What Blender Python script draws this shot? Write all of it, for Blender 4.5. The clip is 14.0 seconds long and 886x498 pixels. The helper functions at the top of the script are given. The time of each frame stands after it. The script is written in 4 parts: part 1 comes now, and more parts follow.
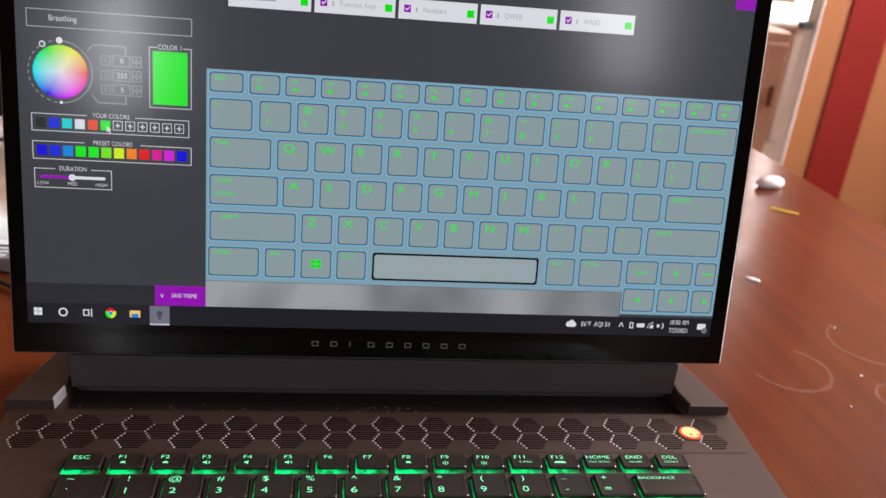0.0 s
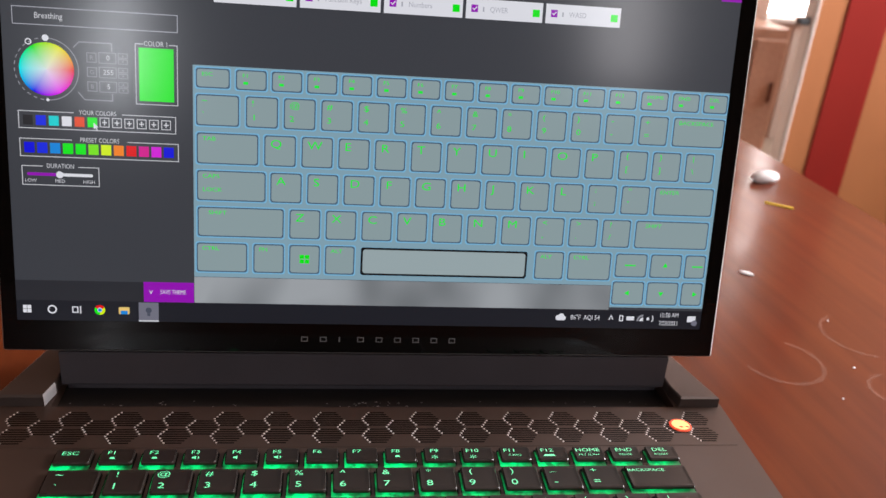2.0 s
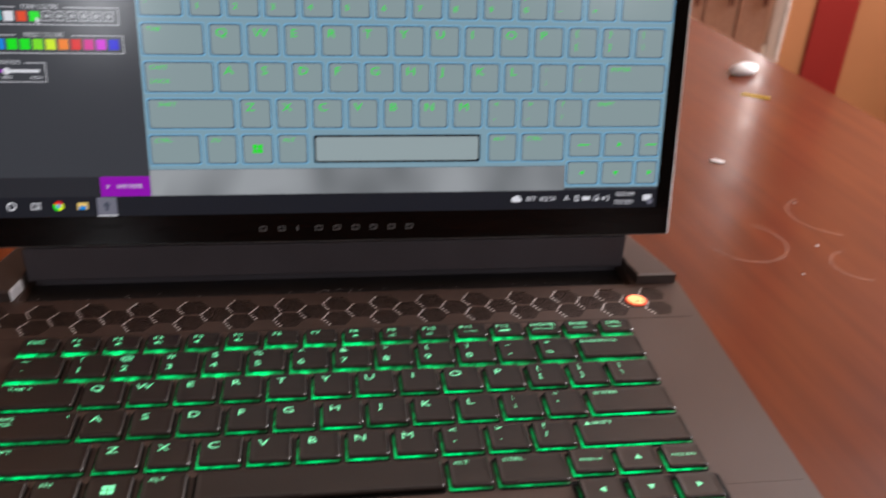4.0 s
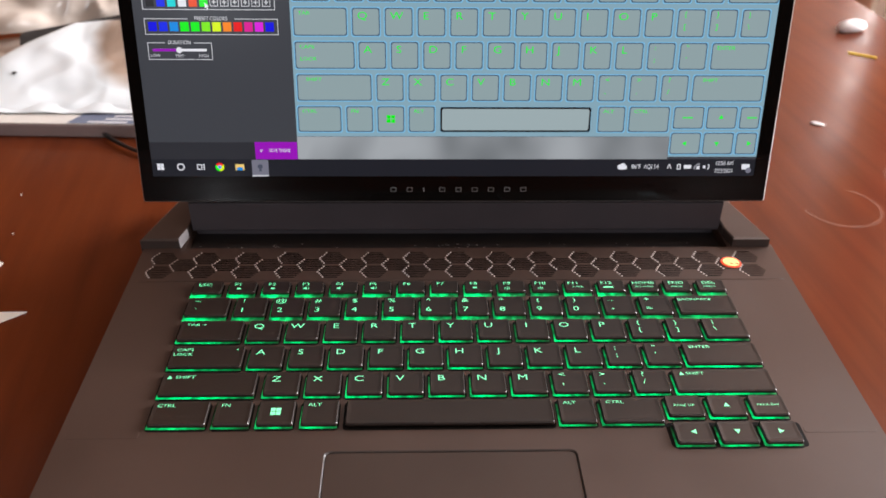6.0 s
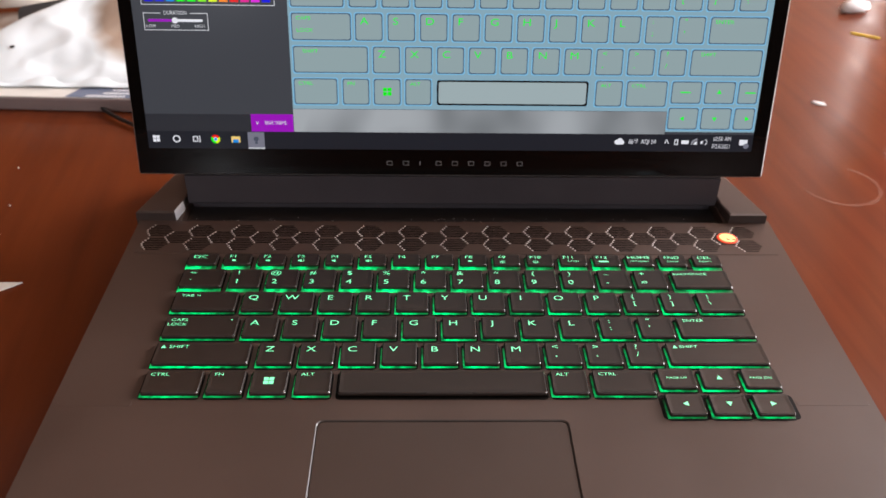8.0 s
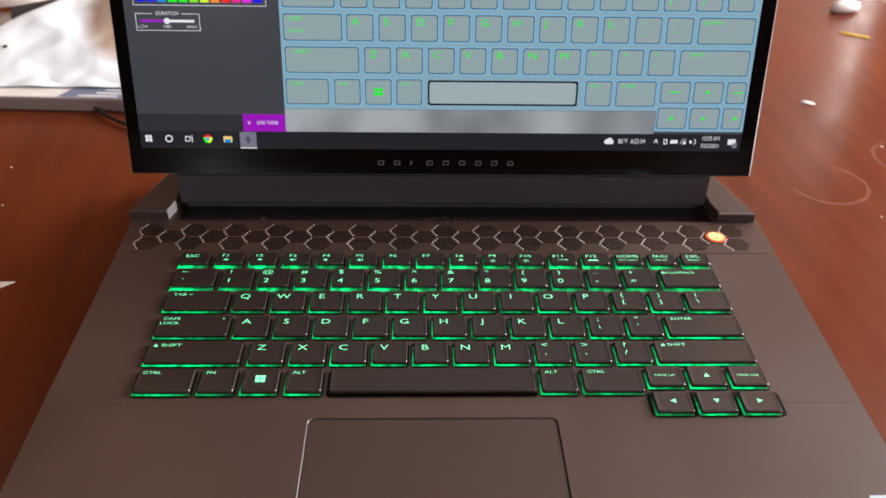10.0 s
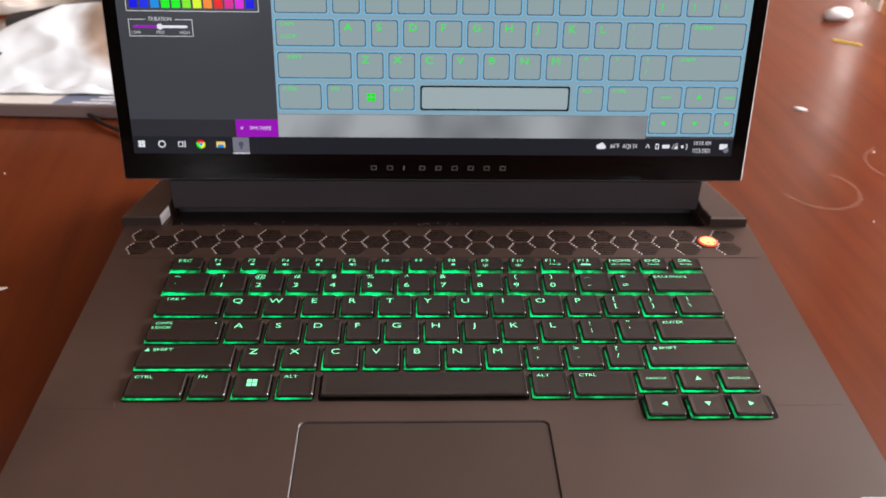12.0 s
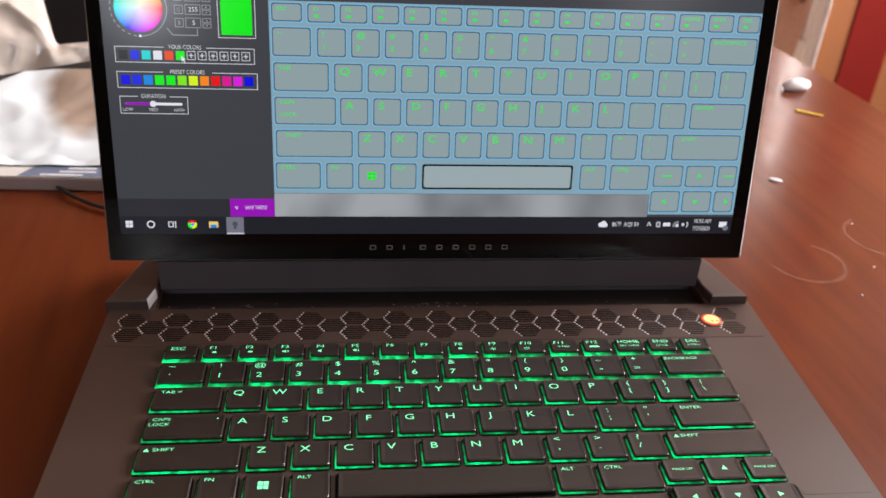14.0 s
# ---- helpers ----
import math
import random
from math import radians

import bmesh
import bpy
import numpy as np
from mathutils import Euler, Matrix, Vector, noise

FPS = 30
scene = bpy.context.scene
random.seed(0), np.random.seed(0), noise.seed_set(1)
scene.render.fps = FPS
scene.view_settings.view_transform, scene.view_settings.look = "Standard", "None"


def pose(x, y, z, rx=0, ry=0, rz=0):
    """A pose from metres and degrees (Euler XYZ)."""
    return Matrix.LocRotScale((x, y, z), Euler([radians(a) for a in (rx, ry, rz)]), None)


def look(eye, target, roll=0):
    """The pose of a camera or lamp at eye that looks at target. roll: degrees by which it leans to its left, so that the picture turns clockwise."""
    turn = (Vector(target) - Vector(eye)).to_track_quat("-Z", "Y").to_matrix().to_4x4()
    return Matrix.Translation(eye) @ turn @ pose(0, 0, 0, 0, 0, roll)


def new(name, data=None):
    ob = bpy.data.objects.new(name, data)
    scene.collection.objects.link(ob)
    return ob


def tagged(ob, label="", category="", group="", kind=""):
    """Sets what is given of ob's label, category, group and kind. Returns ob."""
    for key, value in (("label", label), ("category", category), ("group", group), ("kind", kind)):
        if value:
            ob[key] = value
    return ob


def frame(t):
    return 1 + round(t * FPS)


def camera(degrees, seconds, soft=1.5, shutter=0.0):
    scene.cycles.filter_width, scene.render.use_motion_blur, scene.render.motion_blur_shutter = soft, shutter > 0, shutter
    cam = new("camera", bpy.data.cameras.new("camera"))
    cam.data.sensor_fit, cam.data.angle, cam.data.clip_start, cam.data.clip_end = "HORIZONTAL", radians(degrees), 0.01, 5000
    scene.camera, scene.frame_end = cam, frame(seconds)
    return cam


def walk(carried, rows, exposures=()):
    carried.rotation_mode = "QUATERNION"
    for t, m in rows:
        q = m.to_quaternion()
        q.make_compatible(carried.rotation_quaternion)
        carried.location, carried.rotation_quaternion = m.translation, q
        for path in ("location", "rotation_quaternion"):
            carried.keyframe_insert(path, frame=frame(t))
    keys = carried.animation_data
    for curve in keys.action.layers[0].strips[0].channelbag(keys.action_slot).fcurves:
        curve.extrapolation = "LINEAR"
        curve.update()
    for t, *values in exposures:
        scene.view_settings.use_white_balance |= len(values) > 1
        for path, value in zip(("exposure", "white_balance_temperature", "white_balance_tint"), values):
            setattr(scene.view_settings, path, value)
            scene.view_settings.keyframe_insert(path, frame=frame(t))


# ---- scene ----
cam = camera(54.67, 14.0, soft=1.5, shutter=0.6)
cam.data.dof.use_dof = True
cam.data.dof.focus_distance = 0.40
cam.data.dof.aperture_fstop = 13.0
# seconds, x, y, z, then the three turns in degrees
PATH = [
    (0.0, -0.0338, -0.1156, 1.0243, 65.49, -5.16, -6.45),
    (0.5, -0.0328, -0.1122, 1.0232, 65.30, -5.04, -6.43),
    (1.0, -0.0313, -0.1148, 1.0233, 65.33, -4.91, -6.44),
    (1.5, -0.0307, -0.1155, 1.0234, 65.39, -4.80, -6.51),
    (2.0, -0.0271, -0.1179, 1.0223, 65.52, -4.66, -6.53),
    (2.5, -0.0289, -0.1184, 1.0234, 65.56, -4.62, -6.75),
    (3.0, -0.0298, -0.1180, 1.0224, 65.80, -4.55, -6.96),
    (3.5, -0.0271, -0.1174, 1.0236, 65.03, -4.37, -7.08),
    (3.7, -0.0239, -0.1216, 1.0205, 63.78, -3.40, -7.22),
    (3.9, -0.0098, -0.1303, 1.0120, 61.10, -2.87, -8.00),
    (4.0, -0.0027, -0.1346, 1.0077, 60.58, -2.60, -7.20),
    (4.2, -0.0281, -0.1250, 1.0193, 58.56, -2.04, -5.90),
    (6.3, -0.0211, -0.1725, 1.0442, 55.92, -0.83, -1.29),
    (6.5, -0.0217, -0.1718, 1.0431, 55.72, -0.89, -1.27),
    (7.0, -0.0200, -0.1744, 1.0406, 55.57, -1.02, -1.15),
    (7.5, -0.0184, -0.1731, 1.0382, 55.26, -0.98, -1.02),
    (10.0, -0.0151, -0.1760, 1.0405, 55.11, -1.11, -1.35),
    (10.5, -0.0150, -0.1768, 1.0385, 55.30, -1.20, -1.44),
    (11.0, -0.0146, -0.1769, 1.0383, 55.26, -1.23, -1.52),
    (11.5, -0.0134, -0.1772, 1.0382, 55.34, -1.22, -1.50),
    (12.0, -0.0126, -0.1781, 1.0386, 55.76, -1.14, -1.56),
    (12.2, -0.0131, -0.1781, 1.0429, 56.62, -1.03, -1.89),
    (12.3, -0.0136, -0.1784, 1.0554, 57.43, -0.89, -2.03),
    (12.5, -0.0158, -0.1758, 1.0725, 58.38, -2.07, -3.97),
    (13.0, -0.0405, -0.1625, 1.0546, 58.05, -2.52, -4.62),
    (13.5, -0.0513, -0.1567, 1.0476, 58.85, -2.88, -5.14),
    (14.0, -0.0483, -0.1561, 1.0434, 59.40, -3.01, -5.39),
]
# the picture is held darker while the screen fills it: seconds, stops, kelvin, tint
EXPOSURES = [(0.0, -0.18, 6300, 12), (3.5, -0.18, 6300, 12), (3.9, -0.24, 6300, 12), (6.3, 0.0, 6300, 12), (12.2, 0.0, 6300, 12), (12.7, -0.06, 6300, 12), (14.0, -0.06, 6300, 12)]
walk(cam, [(t, pose(x, y, z, rx, ry, rz)) for t, x, y, z, rx, ry, rz in PATH], EXPOSURES)

# ---- world and light ----
world = bpy.data.worlds.new("world")
scene.world = world
world.use_nodes = True
sky = world.node_tree.nodes.new("ShaderNodeTexSky")
sky.sky_type, sky.sun_disc, sky.sun_elevation, sky.sun_rotation = "NISHITA", False, radians(40), radians(-30)
world.node_tree.links.new(sky.outputs[0], world.node_tree.nodes["Background"].inputs[0])
world.node_tree.nodes["Background"].inputs[1].default_value = 0.1
scene.view_settings.exposure = 0.0


def window_light(name, x, y, z, width, height, watts, target, colour):
    data = bpy.data.lights.new(name, "AREA")
    data.shape, data.size, data.size_y, data.energy, data.color = "RECTANGLE", width, height, watts, colour
    ob = new(name, data)
    ob.matrix_world = look((x, y, z), target)
    return ob


window_light("window_light_east", 2.03, 0.85, 1.62, 1.2, 1.1, 158, (0, 0.85, 1.62), (1.0, 0.965, 0.955))
window_light("window_light_south_a", 0.86, -1.83, 1.64, 0.17, 0.62, 8.6, (0.86, 0, 1.64), (1.0, 0.95, 0.93))
window_light("window_light_south_b", -0.62, -1.83, 1.36, 0.07, 0.34, 6.5, (-0.62, 0, 1.36), (0.96, 0.98, 1.0))
window_light("window_light_far", 2.93, 2.85, 1.6, 0.8, 1.1, 50, (0, 2.85, 1.4), (1.0, 0.94, 0.88))

# ---- materials ----


def srgb(r, g, b):
    return tuple((c / 255 / 12.92 if c <= 10 else ((c / 255 + 0.055) / 1.055) ** 2.4) for c in (r, g, b)) + (1.0,)


def material(name, colour, rough=0.5, metal=0.0, spec=0.5, emit=None, strength=1.0, coat=0.0, coat_rough=0.1):
    m = bpy.data.materials.new(name)
    m.use_nodes = True
    p = m.node_tree.nodes["Principled BSDF"]
    p.inputs["Base Color"].default_value = (*colour[:3], 1)
    p.inputs["Roughness"].default_value = rough
    p.inputs["Metallic"].default_value = metal
    p.inputs["Specular IOR Level"].default_value = spec
    p.inputs["Coat Weight"].default_value = coat
    p.inputs["Coat Roughness"].default_value = coat_rough
    if emit:
        p.inputs["Emission Color"].default_value = (*emit[:3], 1)
        p.inputs["Emission Strength"].default_value = strength
    return m


def node(m, kind, **values):
    n = m.node_tree.nodes.new(kind)
    for key, value in values.items():
        n.inputs[key.replace("_", " ")].default_value = value
    return n


def link(m, a, b):
    m.node_tree.links.new(a, b)


def noise_tex(m, scale, detail=4.0, stretch=(1, 1, 1), turn=0.0):
    co, mp, nz = node(m, "ShaderNodeTexCoord"), node(m, "ShaderNodeMapping"), node(m, "ShaderNodeTexNoise", Scale=scale, Detail=detail)
    mp.inputs["Scale"].default_value = stretch
    mp.inputs["Rotation"].default_value = (0, 0, turn)
    link(m, co.outputs["Object"], mp.inputs["Vector"])
    link(m, mp.outputs["Vector"], nz.inputs["Vector"])
    return nz.outputs["Fac"]


def ramp(m, fac, stops):
    r = node(m, "ShaderNodeValToRGB")
    e = r.color_ramp.elements
    while len(e) < len(stops):
        e.new(0.5)
    for el, (at, c) in zip(e, stops):
        el.position, el.color = at, (*c[:3], 1)
    link(m, fac, r.inputs["Fac"])
    return r.outputs["Color"]


def bump(m, fac, strength, distance):
    b = node(m, "ShaderNodeBump", Strength=strength, Distance=distance)
    link(m, fac, b.inputs["Height"])
    link(m, b.outputs["Normal"], m.node_tree.nodes["Principled BSDF"].inputs["Normal"])


def rough_range(m, fac, low, high):
    r = node(m, "ShaderNodeMapRange", To_Min=low, To_Max=high, From_Min=0.3, From_Max=0.7)
    link(m, fac, r.inputs["Value"])
    link(m, r.outputs["Result"], m.node_tree.nodes["Principled BSDF"].inputs["Roughness"])


def plastic(name, colour, rough, grain=2500, vary=0.12):
    m = material(name, colour, rough)
    big = noise_tex(m, 14, 5)
    lo, hi = [tuple(c * k for c in colour[:3]) for k in (1 - vary, 1 + vary)]
    link(m, ramp(m, big, [(0.35, lo), (0.65, hi)]), m.node_tree.nodes["Principled BSDF"].inputs["Base Color"])
    rough_range(m, big, rough - 0.06, rough + 0.06)
    bump(m, noise_tex(m, grain, 2), 0.12, 0.0002)
    return m


def painted(name, colour, rough=0.7):
    m = material(name, colour, rough, spec=0.2)
    lo, hi = [tuple(c * k for c in colour[:3]) for k in (0.9, 1.08)]
    link(m, ramp(m, noise_tex(m, 3, 6), [(0.3, lo), (0.7, hi)]), m.node_tree.nodes["Principled BSDF"].inputs["Base Color"])
    bump(m, noise_tex(m, 140, 3), 0.15, 0.002)
    return m


def wood(name, dark, light, rough, coat, turn=0.0, scale=9.0):
    m = material(name, light, rough, coat=coat, coat_rough=0.16)
    p = m.node_tree.nodes["Principled BSDF"]
    grain = noise_tex(m, scale, 8, (9, 0.7, 9), turn)
    patch = noise_tex(m, 3.2, 4)
    a = ramp(m, grain, [(0.3, dark), (0.72, light)])
    b = ramp(m, patch, [(0.3, (0.78, 0.76, 0.74)), (0.7, (1.1, 1.1, 1.1))])
    mix = node(m, "ShaderNodeMixRGB", Fac=1.0)
    mix.blend_type = "MULTIPLY"
    link(m, a, mix.inputs[1])
    link(m, b, mix.inputs[2])
    link(m, mix.outputs[0], p.inputs["Base Color"])
    rough_range(m, patch, rough - 0.08, rough + 0.1)
    cr = node(m, "ShaderNodeMapRange", To_Min=0.14, To_Max=0.22, From_Min=0.35, From_Max=0.65)
    link(m, noise_tex(m, 22, 5), cr.inputs["Value"])
    link(m, cr.outputs["Result"], p.inputs["Coat Roughness"])
    bump(m, grain, 0.06, 0.0006)
    return m


def screen_mat(name, r, g, b, gain=1.05):
    return material(name, (0.012, 0.012, 0.013), 0.165, spec=0.2, emit=srgb(r, g, b), strength=gain)


DECK = plastic("soft_touch_grey", (0.055, 0.0308, 0.0225), 0.46)
HINGE = plastic("hinge_black", (0.066, 0.058, 0.065), 0.5)
HINGE.node_tree.nodes["Principled BSDF"].inputs["Specular IOR Level"].default_value = 0.2
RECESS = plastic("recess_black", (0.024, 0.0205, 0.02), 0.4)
COVER = plastic("corner_cover_grey", (0.052, 0.036, 0.031), 0.42)
# lit copy of the cover grey: light on one facet put into the colour
COVER_LIT = plastic("corner_cover_lit", (0.5, 0.49, 0.5), 0.3)
# paler grey that paints a highlight line along cover bevels
COVER_HIGHLIGHT = plastic("corner_cover_highlight", (0.16, 0.13, 0.12), 0.35)
KEY = plastic("key_black", (0.0215, 0.012, 0.0082), 0.44, 3500)
# paler, glossier key bevel; the edge highlight is partly in its colour
KEY_EDGE = plastic("key_edge_highlight", (0.036, 0.029, 0.026), 0.26, 3500)
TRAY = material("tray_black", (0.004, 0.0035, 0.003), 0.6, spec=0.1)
PAD = plastic("touchpad_grey", (0.043, 0.0255, 0.0192), 0.37)
PAD_RIM = plastic("touchpad_rim", (0.05, 0.038, 0.033), 0.4)
# near-white dots, a glint painted on the left end of each vent slot
DOT = plastic("slot_end_glint", (0.68, 0.63, 0.6), 0.3)
BEZEL = material("bezel_gloss_black", (0.002, 0.002, 0.002), 0.035, spec=0.28)
LID = plastic("lid_grey", (0.22, 0.2, 0.19), 0.32)
WORD = material("wordmark_grey", (0.2, 0.195, 0.2), 0.35)
LEGEND = material("legend_lit", (0.3, 0.34, 0.32), 0.5, emit=(0.03, 0.76, 0.28), strength=1.5)
GLOW = material("backlight_green", (0.01, 0.03, 0.01), 0.6, emit=(0.0, 0.62, 0.14), strength=1.0)


def uneven_backlight(m):
    """Each lamp under a key is strongest left of the middle of its front edge, and leaks unevenly."""
    co, sep_ = node(m, "ShaderNodeTexCoord"), node(m, "ShaderNodeSeparateXYZ")
    link(m, co.outputs["Generated"], sep_.inputs[0])
    facs = [ramp(m, sep_.outputs["X"], [(v, (c, c, c)) for v, c in ((0.0, 0.55), (0.22, 1.0), (0.5, 0.95), (0.74, 0.35), (1.0, 0.12))]),
            ramp(m, sep_.outputs["Y"], [(v, (c, c, c)) for v, c in ((0.0, 1.0), (0.2, 0.8), (0.5, 0.45), (1.0, 0.12))])]
    geo, nz = node(m, "ShaderNodeNewGeometry"), node(m, "ShaderNodeTexNoise", Scale=230.0, Detail=3.0)
    link(m, geo.outputs["Position"], nz.inputs["Vector"])
    facs.append(ramp(m, nz.outputs["Fac"], [(v, (c, c, c)) for v, c in ((0.36, 0.2), (0.62, 1.0))]))
    info, span_ = node(m, "ShaderNodeObjectInfo"), node(m, "ShaderNodeMapRange", To_Min=1.0, To_Max=3.4)
    link(m, info.outputs["Random"], span_.inputs["Value"])
    out = span_.outputs["Result"]
    for f_ in facs:
        mul = node(m, "ShaderNodeMath")
        mul.operation = "MULTIPLY"
        link(m, out, mul.inputs[0])
        link(m, f_, mul.inputs[1])
        out = mul.outputs[0]
    link(m, out, m.node_tree.nodes["Principled BSDF"].inputs["Emission Strength"])


uneven_backlight(GLOW)
LOGO = material("logo_orange", (0.5, 0.15, 0.05), 0.4, emit=(1.0, 0.42, 0.16), strength=2.2)
LOGO_EYE = material("logo_eye_dark", (0.12, 0.03, 0.015), 0.4)
LOGO_RIM = material("logo_rim_red", (0.3, 0.06, 0.03), 0.4, emit=(0.8, 0.06, 0.015), strength=0.9)
TABLE = wood("table_wood", (0.096, 0.0182, 0.0046), (0.136, 0.0285, 0.0068), 0.5, 0.55, radians(6))
TABLE.node_tree.nodes["Principled BSDF"].inputs["Specular IOR Level"].default_value = 0.05
TABLE_EDGE = wood("table_edge_wood", (0.09, 0.022, 0.01), (0.2, 0.06, 0.028), 0.45, 0.2)
CABINET = wood("cabinet_wood", (0.5, 0.31, 0.23), (0.66, 0.44, 0.34), 0.5, 0.1)
MARK = material("dried_mark", (0.5, 0.26, 0.18), 0.7)
MARK.node_tree.nodes["Principled BSDF"].inputs["Alpha"].default_value = 0.14
WALL_ORANGE = painted("wall_paint_orange", (0.265, 0.098, 0.036))
WALL_PEACH = painted("wall_paint_peach", (0.68, 0.52, 0.44))
WALL_BROWN = painted("wall_paint_brown", (0.085, 0.05, 0.036))
WALL_RED = painted("wall_paint_red", (0.16, 0.0062, 0.0025), 0.8)
CASING = painted("casing_paint_grey", (0.66, 0.6, 0.56), 0.45)
CEILING = painted("ceiling_cream", (0.55, 0.47, 0.4))
FLOOR = painted("floor_beige", (0.4, 0.33, 0.27), 0.35)
FRAME = painted("window_frame_white", (0.75, 0.74, 0.72), 0.4)
DAY = material("daylight_backdrop", (0.8, 0.8, 0.8), 0.9, emit=(1.0, 0.98, 0.95), strength=10.5)
CABLE = plastic("cable_black", (0.012, 0.012, 0.012), 0.4)
PAPER = painted("paper_white", (0.74, 0.71, 0.66), 0.6)
PAGES = painted("paper_edges", (0.29, 0.225, 0.215), 0.7)
SLATE = painted("print_slate_blue", (0.17, 0.2, 0.28), 0.4)
INK = painted("print_white", (0.72, 0.73, 0.76), 0.5)
YELLOW = painted("yellow_plastic", (0.78, 0.55, 0.06), 0.4)
LINT = painted("lint_grey", (0.32, 0.3, 0.3), 0.9)
WHITE = painted("white_plastic", (0.85, 0.82, 0.82), 0.3)
BLACKCARD = plastic("black_card", (0.02, 0.02, 0.021), 0.45)
STICK = painted("sticker_pale_blue", (0.5, 0.62, 0.68), 0.3)


def plastic_film(name, white, brown, centre, size, stretch=(1, 1, 1)):
    m = material(name, white, 0.24, spec=0.6, coat=0.5)
    p = m.node_tree.nodes["Principled BSDF"]
    co, nz = node(m, "ShaderNodeTexCoord"), node(m, "ShaderNodeTexNoise", Scale=17.0, Detail=2.0)
    link(m, co.outputs["Object"], nz.inputs["Vector"])
    off = node(m, "ShaderNodeVectorMath")
    off.operation = "DISTANCE"
    scl = node(m, "ShaderNodeVectorMath")
    scl.operation = "MULTIPLY"
    link(m, co.outputs["Object"], scl.inputs[0])
    scl.inputs[1].default_value = stretch
    link(m, scl.outputs["Vector"], off.inputs[0])
    off.inputs[1].default_value = [c * k for c, k in zip(centre, stretch)]
    wob = node(m, "ShaderNodeMath")
    wob.operation = "MULTIPLY_ADD"
    link(m, nz.outputs["Fac"], wob.inputs[0])
    wob.inputs[1].default_value = 0.05
    link(m, off.outputs["Value"], wob.inputs[2])
    link(m, ramp(m, wob.outputs[0], [(size + 0.02, brown), (size + 0.034, white)]), p.inputs["Base Color"])
    bump(m, noise_tex(m, 20, 2), 0.1, 0.003)
    return m


FILM = plastic_film("clear_white_film", (0.88, 0.96, 1.0), (0.42, 0.32, 0.25), (-0.247, 0.527, 0.79), 0.032, (1, 0.55, 0.55))
FILM_B = plastic_film("creased_beige_film", (0.62, 0.54, 0.47), (0.42, 0.27, 0.17), (-0.350, 0.622, 0.83), 0.02)

# ---- mesh helpers ----


def mesh_from(name, verts, faces, mats, idx=None, smooth=False):
    me = bpy.data.meshes.new(name)
    me.from_pydata([tuple(v) for v in verts], [], faces)
    for m in mats if isinstance(mats, (list, tuple)) else [mats]:
        me.materials.append(m)
    if idx:
        for p, i in zip(me.polygons, idx):
            p.material_index = i
    if smooth:
        for p in me.polygons:
            p.use_smooth = True
    me.update()
    return me


def put(name, me, parent=None, m=None, label="", category="", group="", kind=""):
    ob = new(name, me)
    if parent is not None:
        ob.parent = parent
    if m is not None:
        ob.matrix_basis = m
    return tagged(ob, label, category, group, kind)


def part(name, bm, mat, parent, label="", m=None, smooth=False):
    me = bpy.data.meshes.new(name)
    bm.to_mesh(me)
    bm.free()
    for x in mat if isinstance(mat, (list, tuple)) else [mat]:
        me.materials.append(x)
    if smooth:
        for p in me.polygons:
            p.use_smooth = True
    return put(name, me, parent, m, label)


def rounded(x0, y0, x1, y1, r, seg=3):
    pts = []
    r = min(r, (x1 - x0) / 2.01, (y1 - y0) / 2.01)
    for cx, cy, a0 in ((x1 - r, y1 - r, 0), (x0 + r, y1 - r, 90), (x0 + r, y0 + r, 180), (x1 - r, y0 + r, 270)):
        for k in range(seg + 1):
            a = radians(a0 + 90 * k / seg)
            pts.append((cx + r * math.cos(a), cy + r * math.sin(a)))
    return pts


def loft(loops, cap_bottom=True, cap_top=True):
    """Verts and faces of closed loops of equal length, joined in order from the lowest."""
    n = len(loops[0])
    verts = [v for lp in loops for v in lp]
    faces = [(k * n + i, k * n + (i + 1) % n, (k + 1) * n + (i + 1) % n, (k + 1) * n + i) for k in range(len(loops) - 1) for i in range(n)]
    if cap_bottom:
        faces.append(tuple(reversed(range(n))))
    if cap_top:
        faces.append(tuple(range((len(loops) - 1) * n, len(loops) * n)))
    return verts, faces


def slab(x0, y0, z0, x1, y1, z1, r=0.002, bev=0.0006, seg=3):
    """A block with rounded upright edges and bevelled top and bottom rims."""
    a, b = rounded(x0, y0, x1, y1, r, seg), rounded(x0 + bev, y0 + bev, x1 - bev, y1 - bev, max(r - bev, 1e-4), seg)
    return loft([[(x, y, z0) for x, y in b], [(x, y, z0 + bev) for x, y in a], [(x, y, z1 - bev) for x, y in a], [(x, y, z1) for x, y in b]])


def boxes_mesh(name, boxes, mats, idx=None):
    verts, faces = [], []
    for x0, y0, z0, x1, y1, z1 in boxes:
        k = len(verts)
        verts += [(x, y, z) for z in (z0, z1) for x, y in ((x0, y0), (x1, y0), (x1, y1), (x0, y1))]
        faces += [tuple(k + i for i in f) for f in ((3, 2, 1, 0), (4, 5, 6, 7), (0, 1, 5, 4), (1, 2, 6, 5), (2, 3, 7, 6), (3, 0, 4, 7))]
    return mesh_from(name, verts, faces, mats, idx)


def tube(name, points, radius, mat, parent=None, **tags):
    cu = bpy.data.curves.new(name, "CURVE")
    cu.dimensions, cu.bevel_depth, cu.bevel_resolution, cu.resolution_u = "3D", radius, 3, 10
    sp = cu.splines.new("NURBS")
    sp.points.add(len(points) - 1)
    for p, co in zip(sp.points, points):
        p.co = (*co, 1)
    sp.use_endpoint_u, sp.order_u = True, 3
    ob = new("temp", cu)
    me = bpy.data.meshes.new_from_object(ob.evaluated_get(bpy.context.evaluated_depsgraph_get()))
    bpy.data.objects.remove(ob)
    bpy.data.curves.remove(cu)
    me.materials.append(mat)
    return put(name, me, parent, **tags)


TEXTS = {}


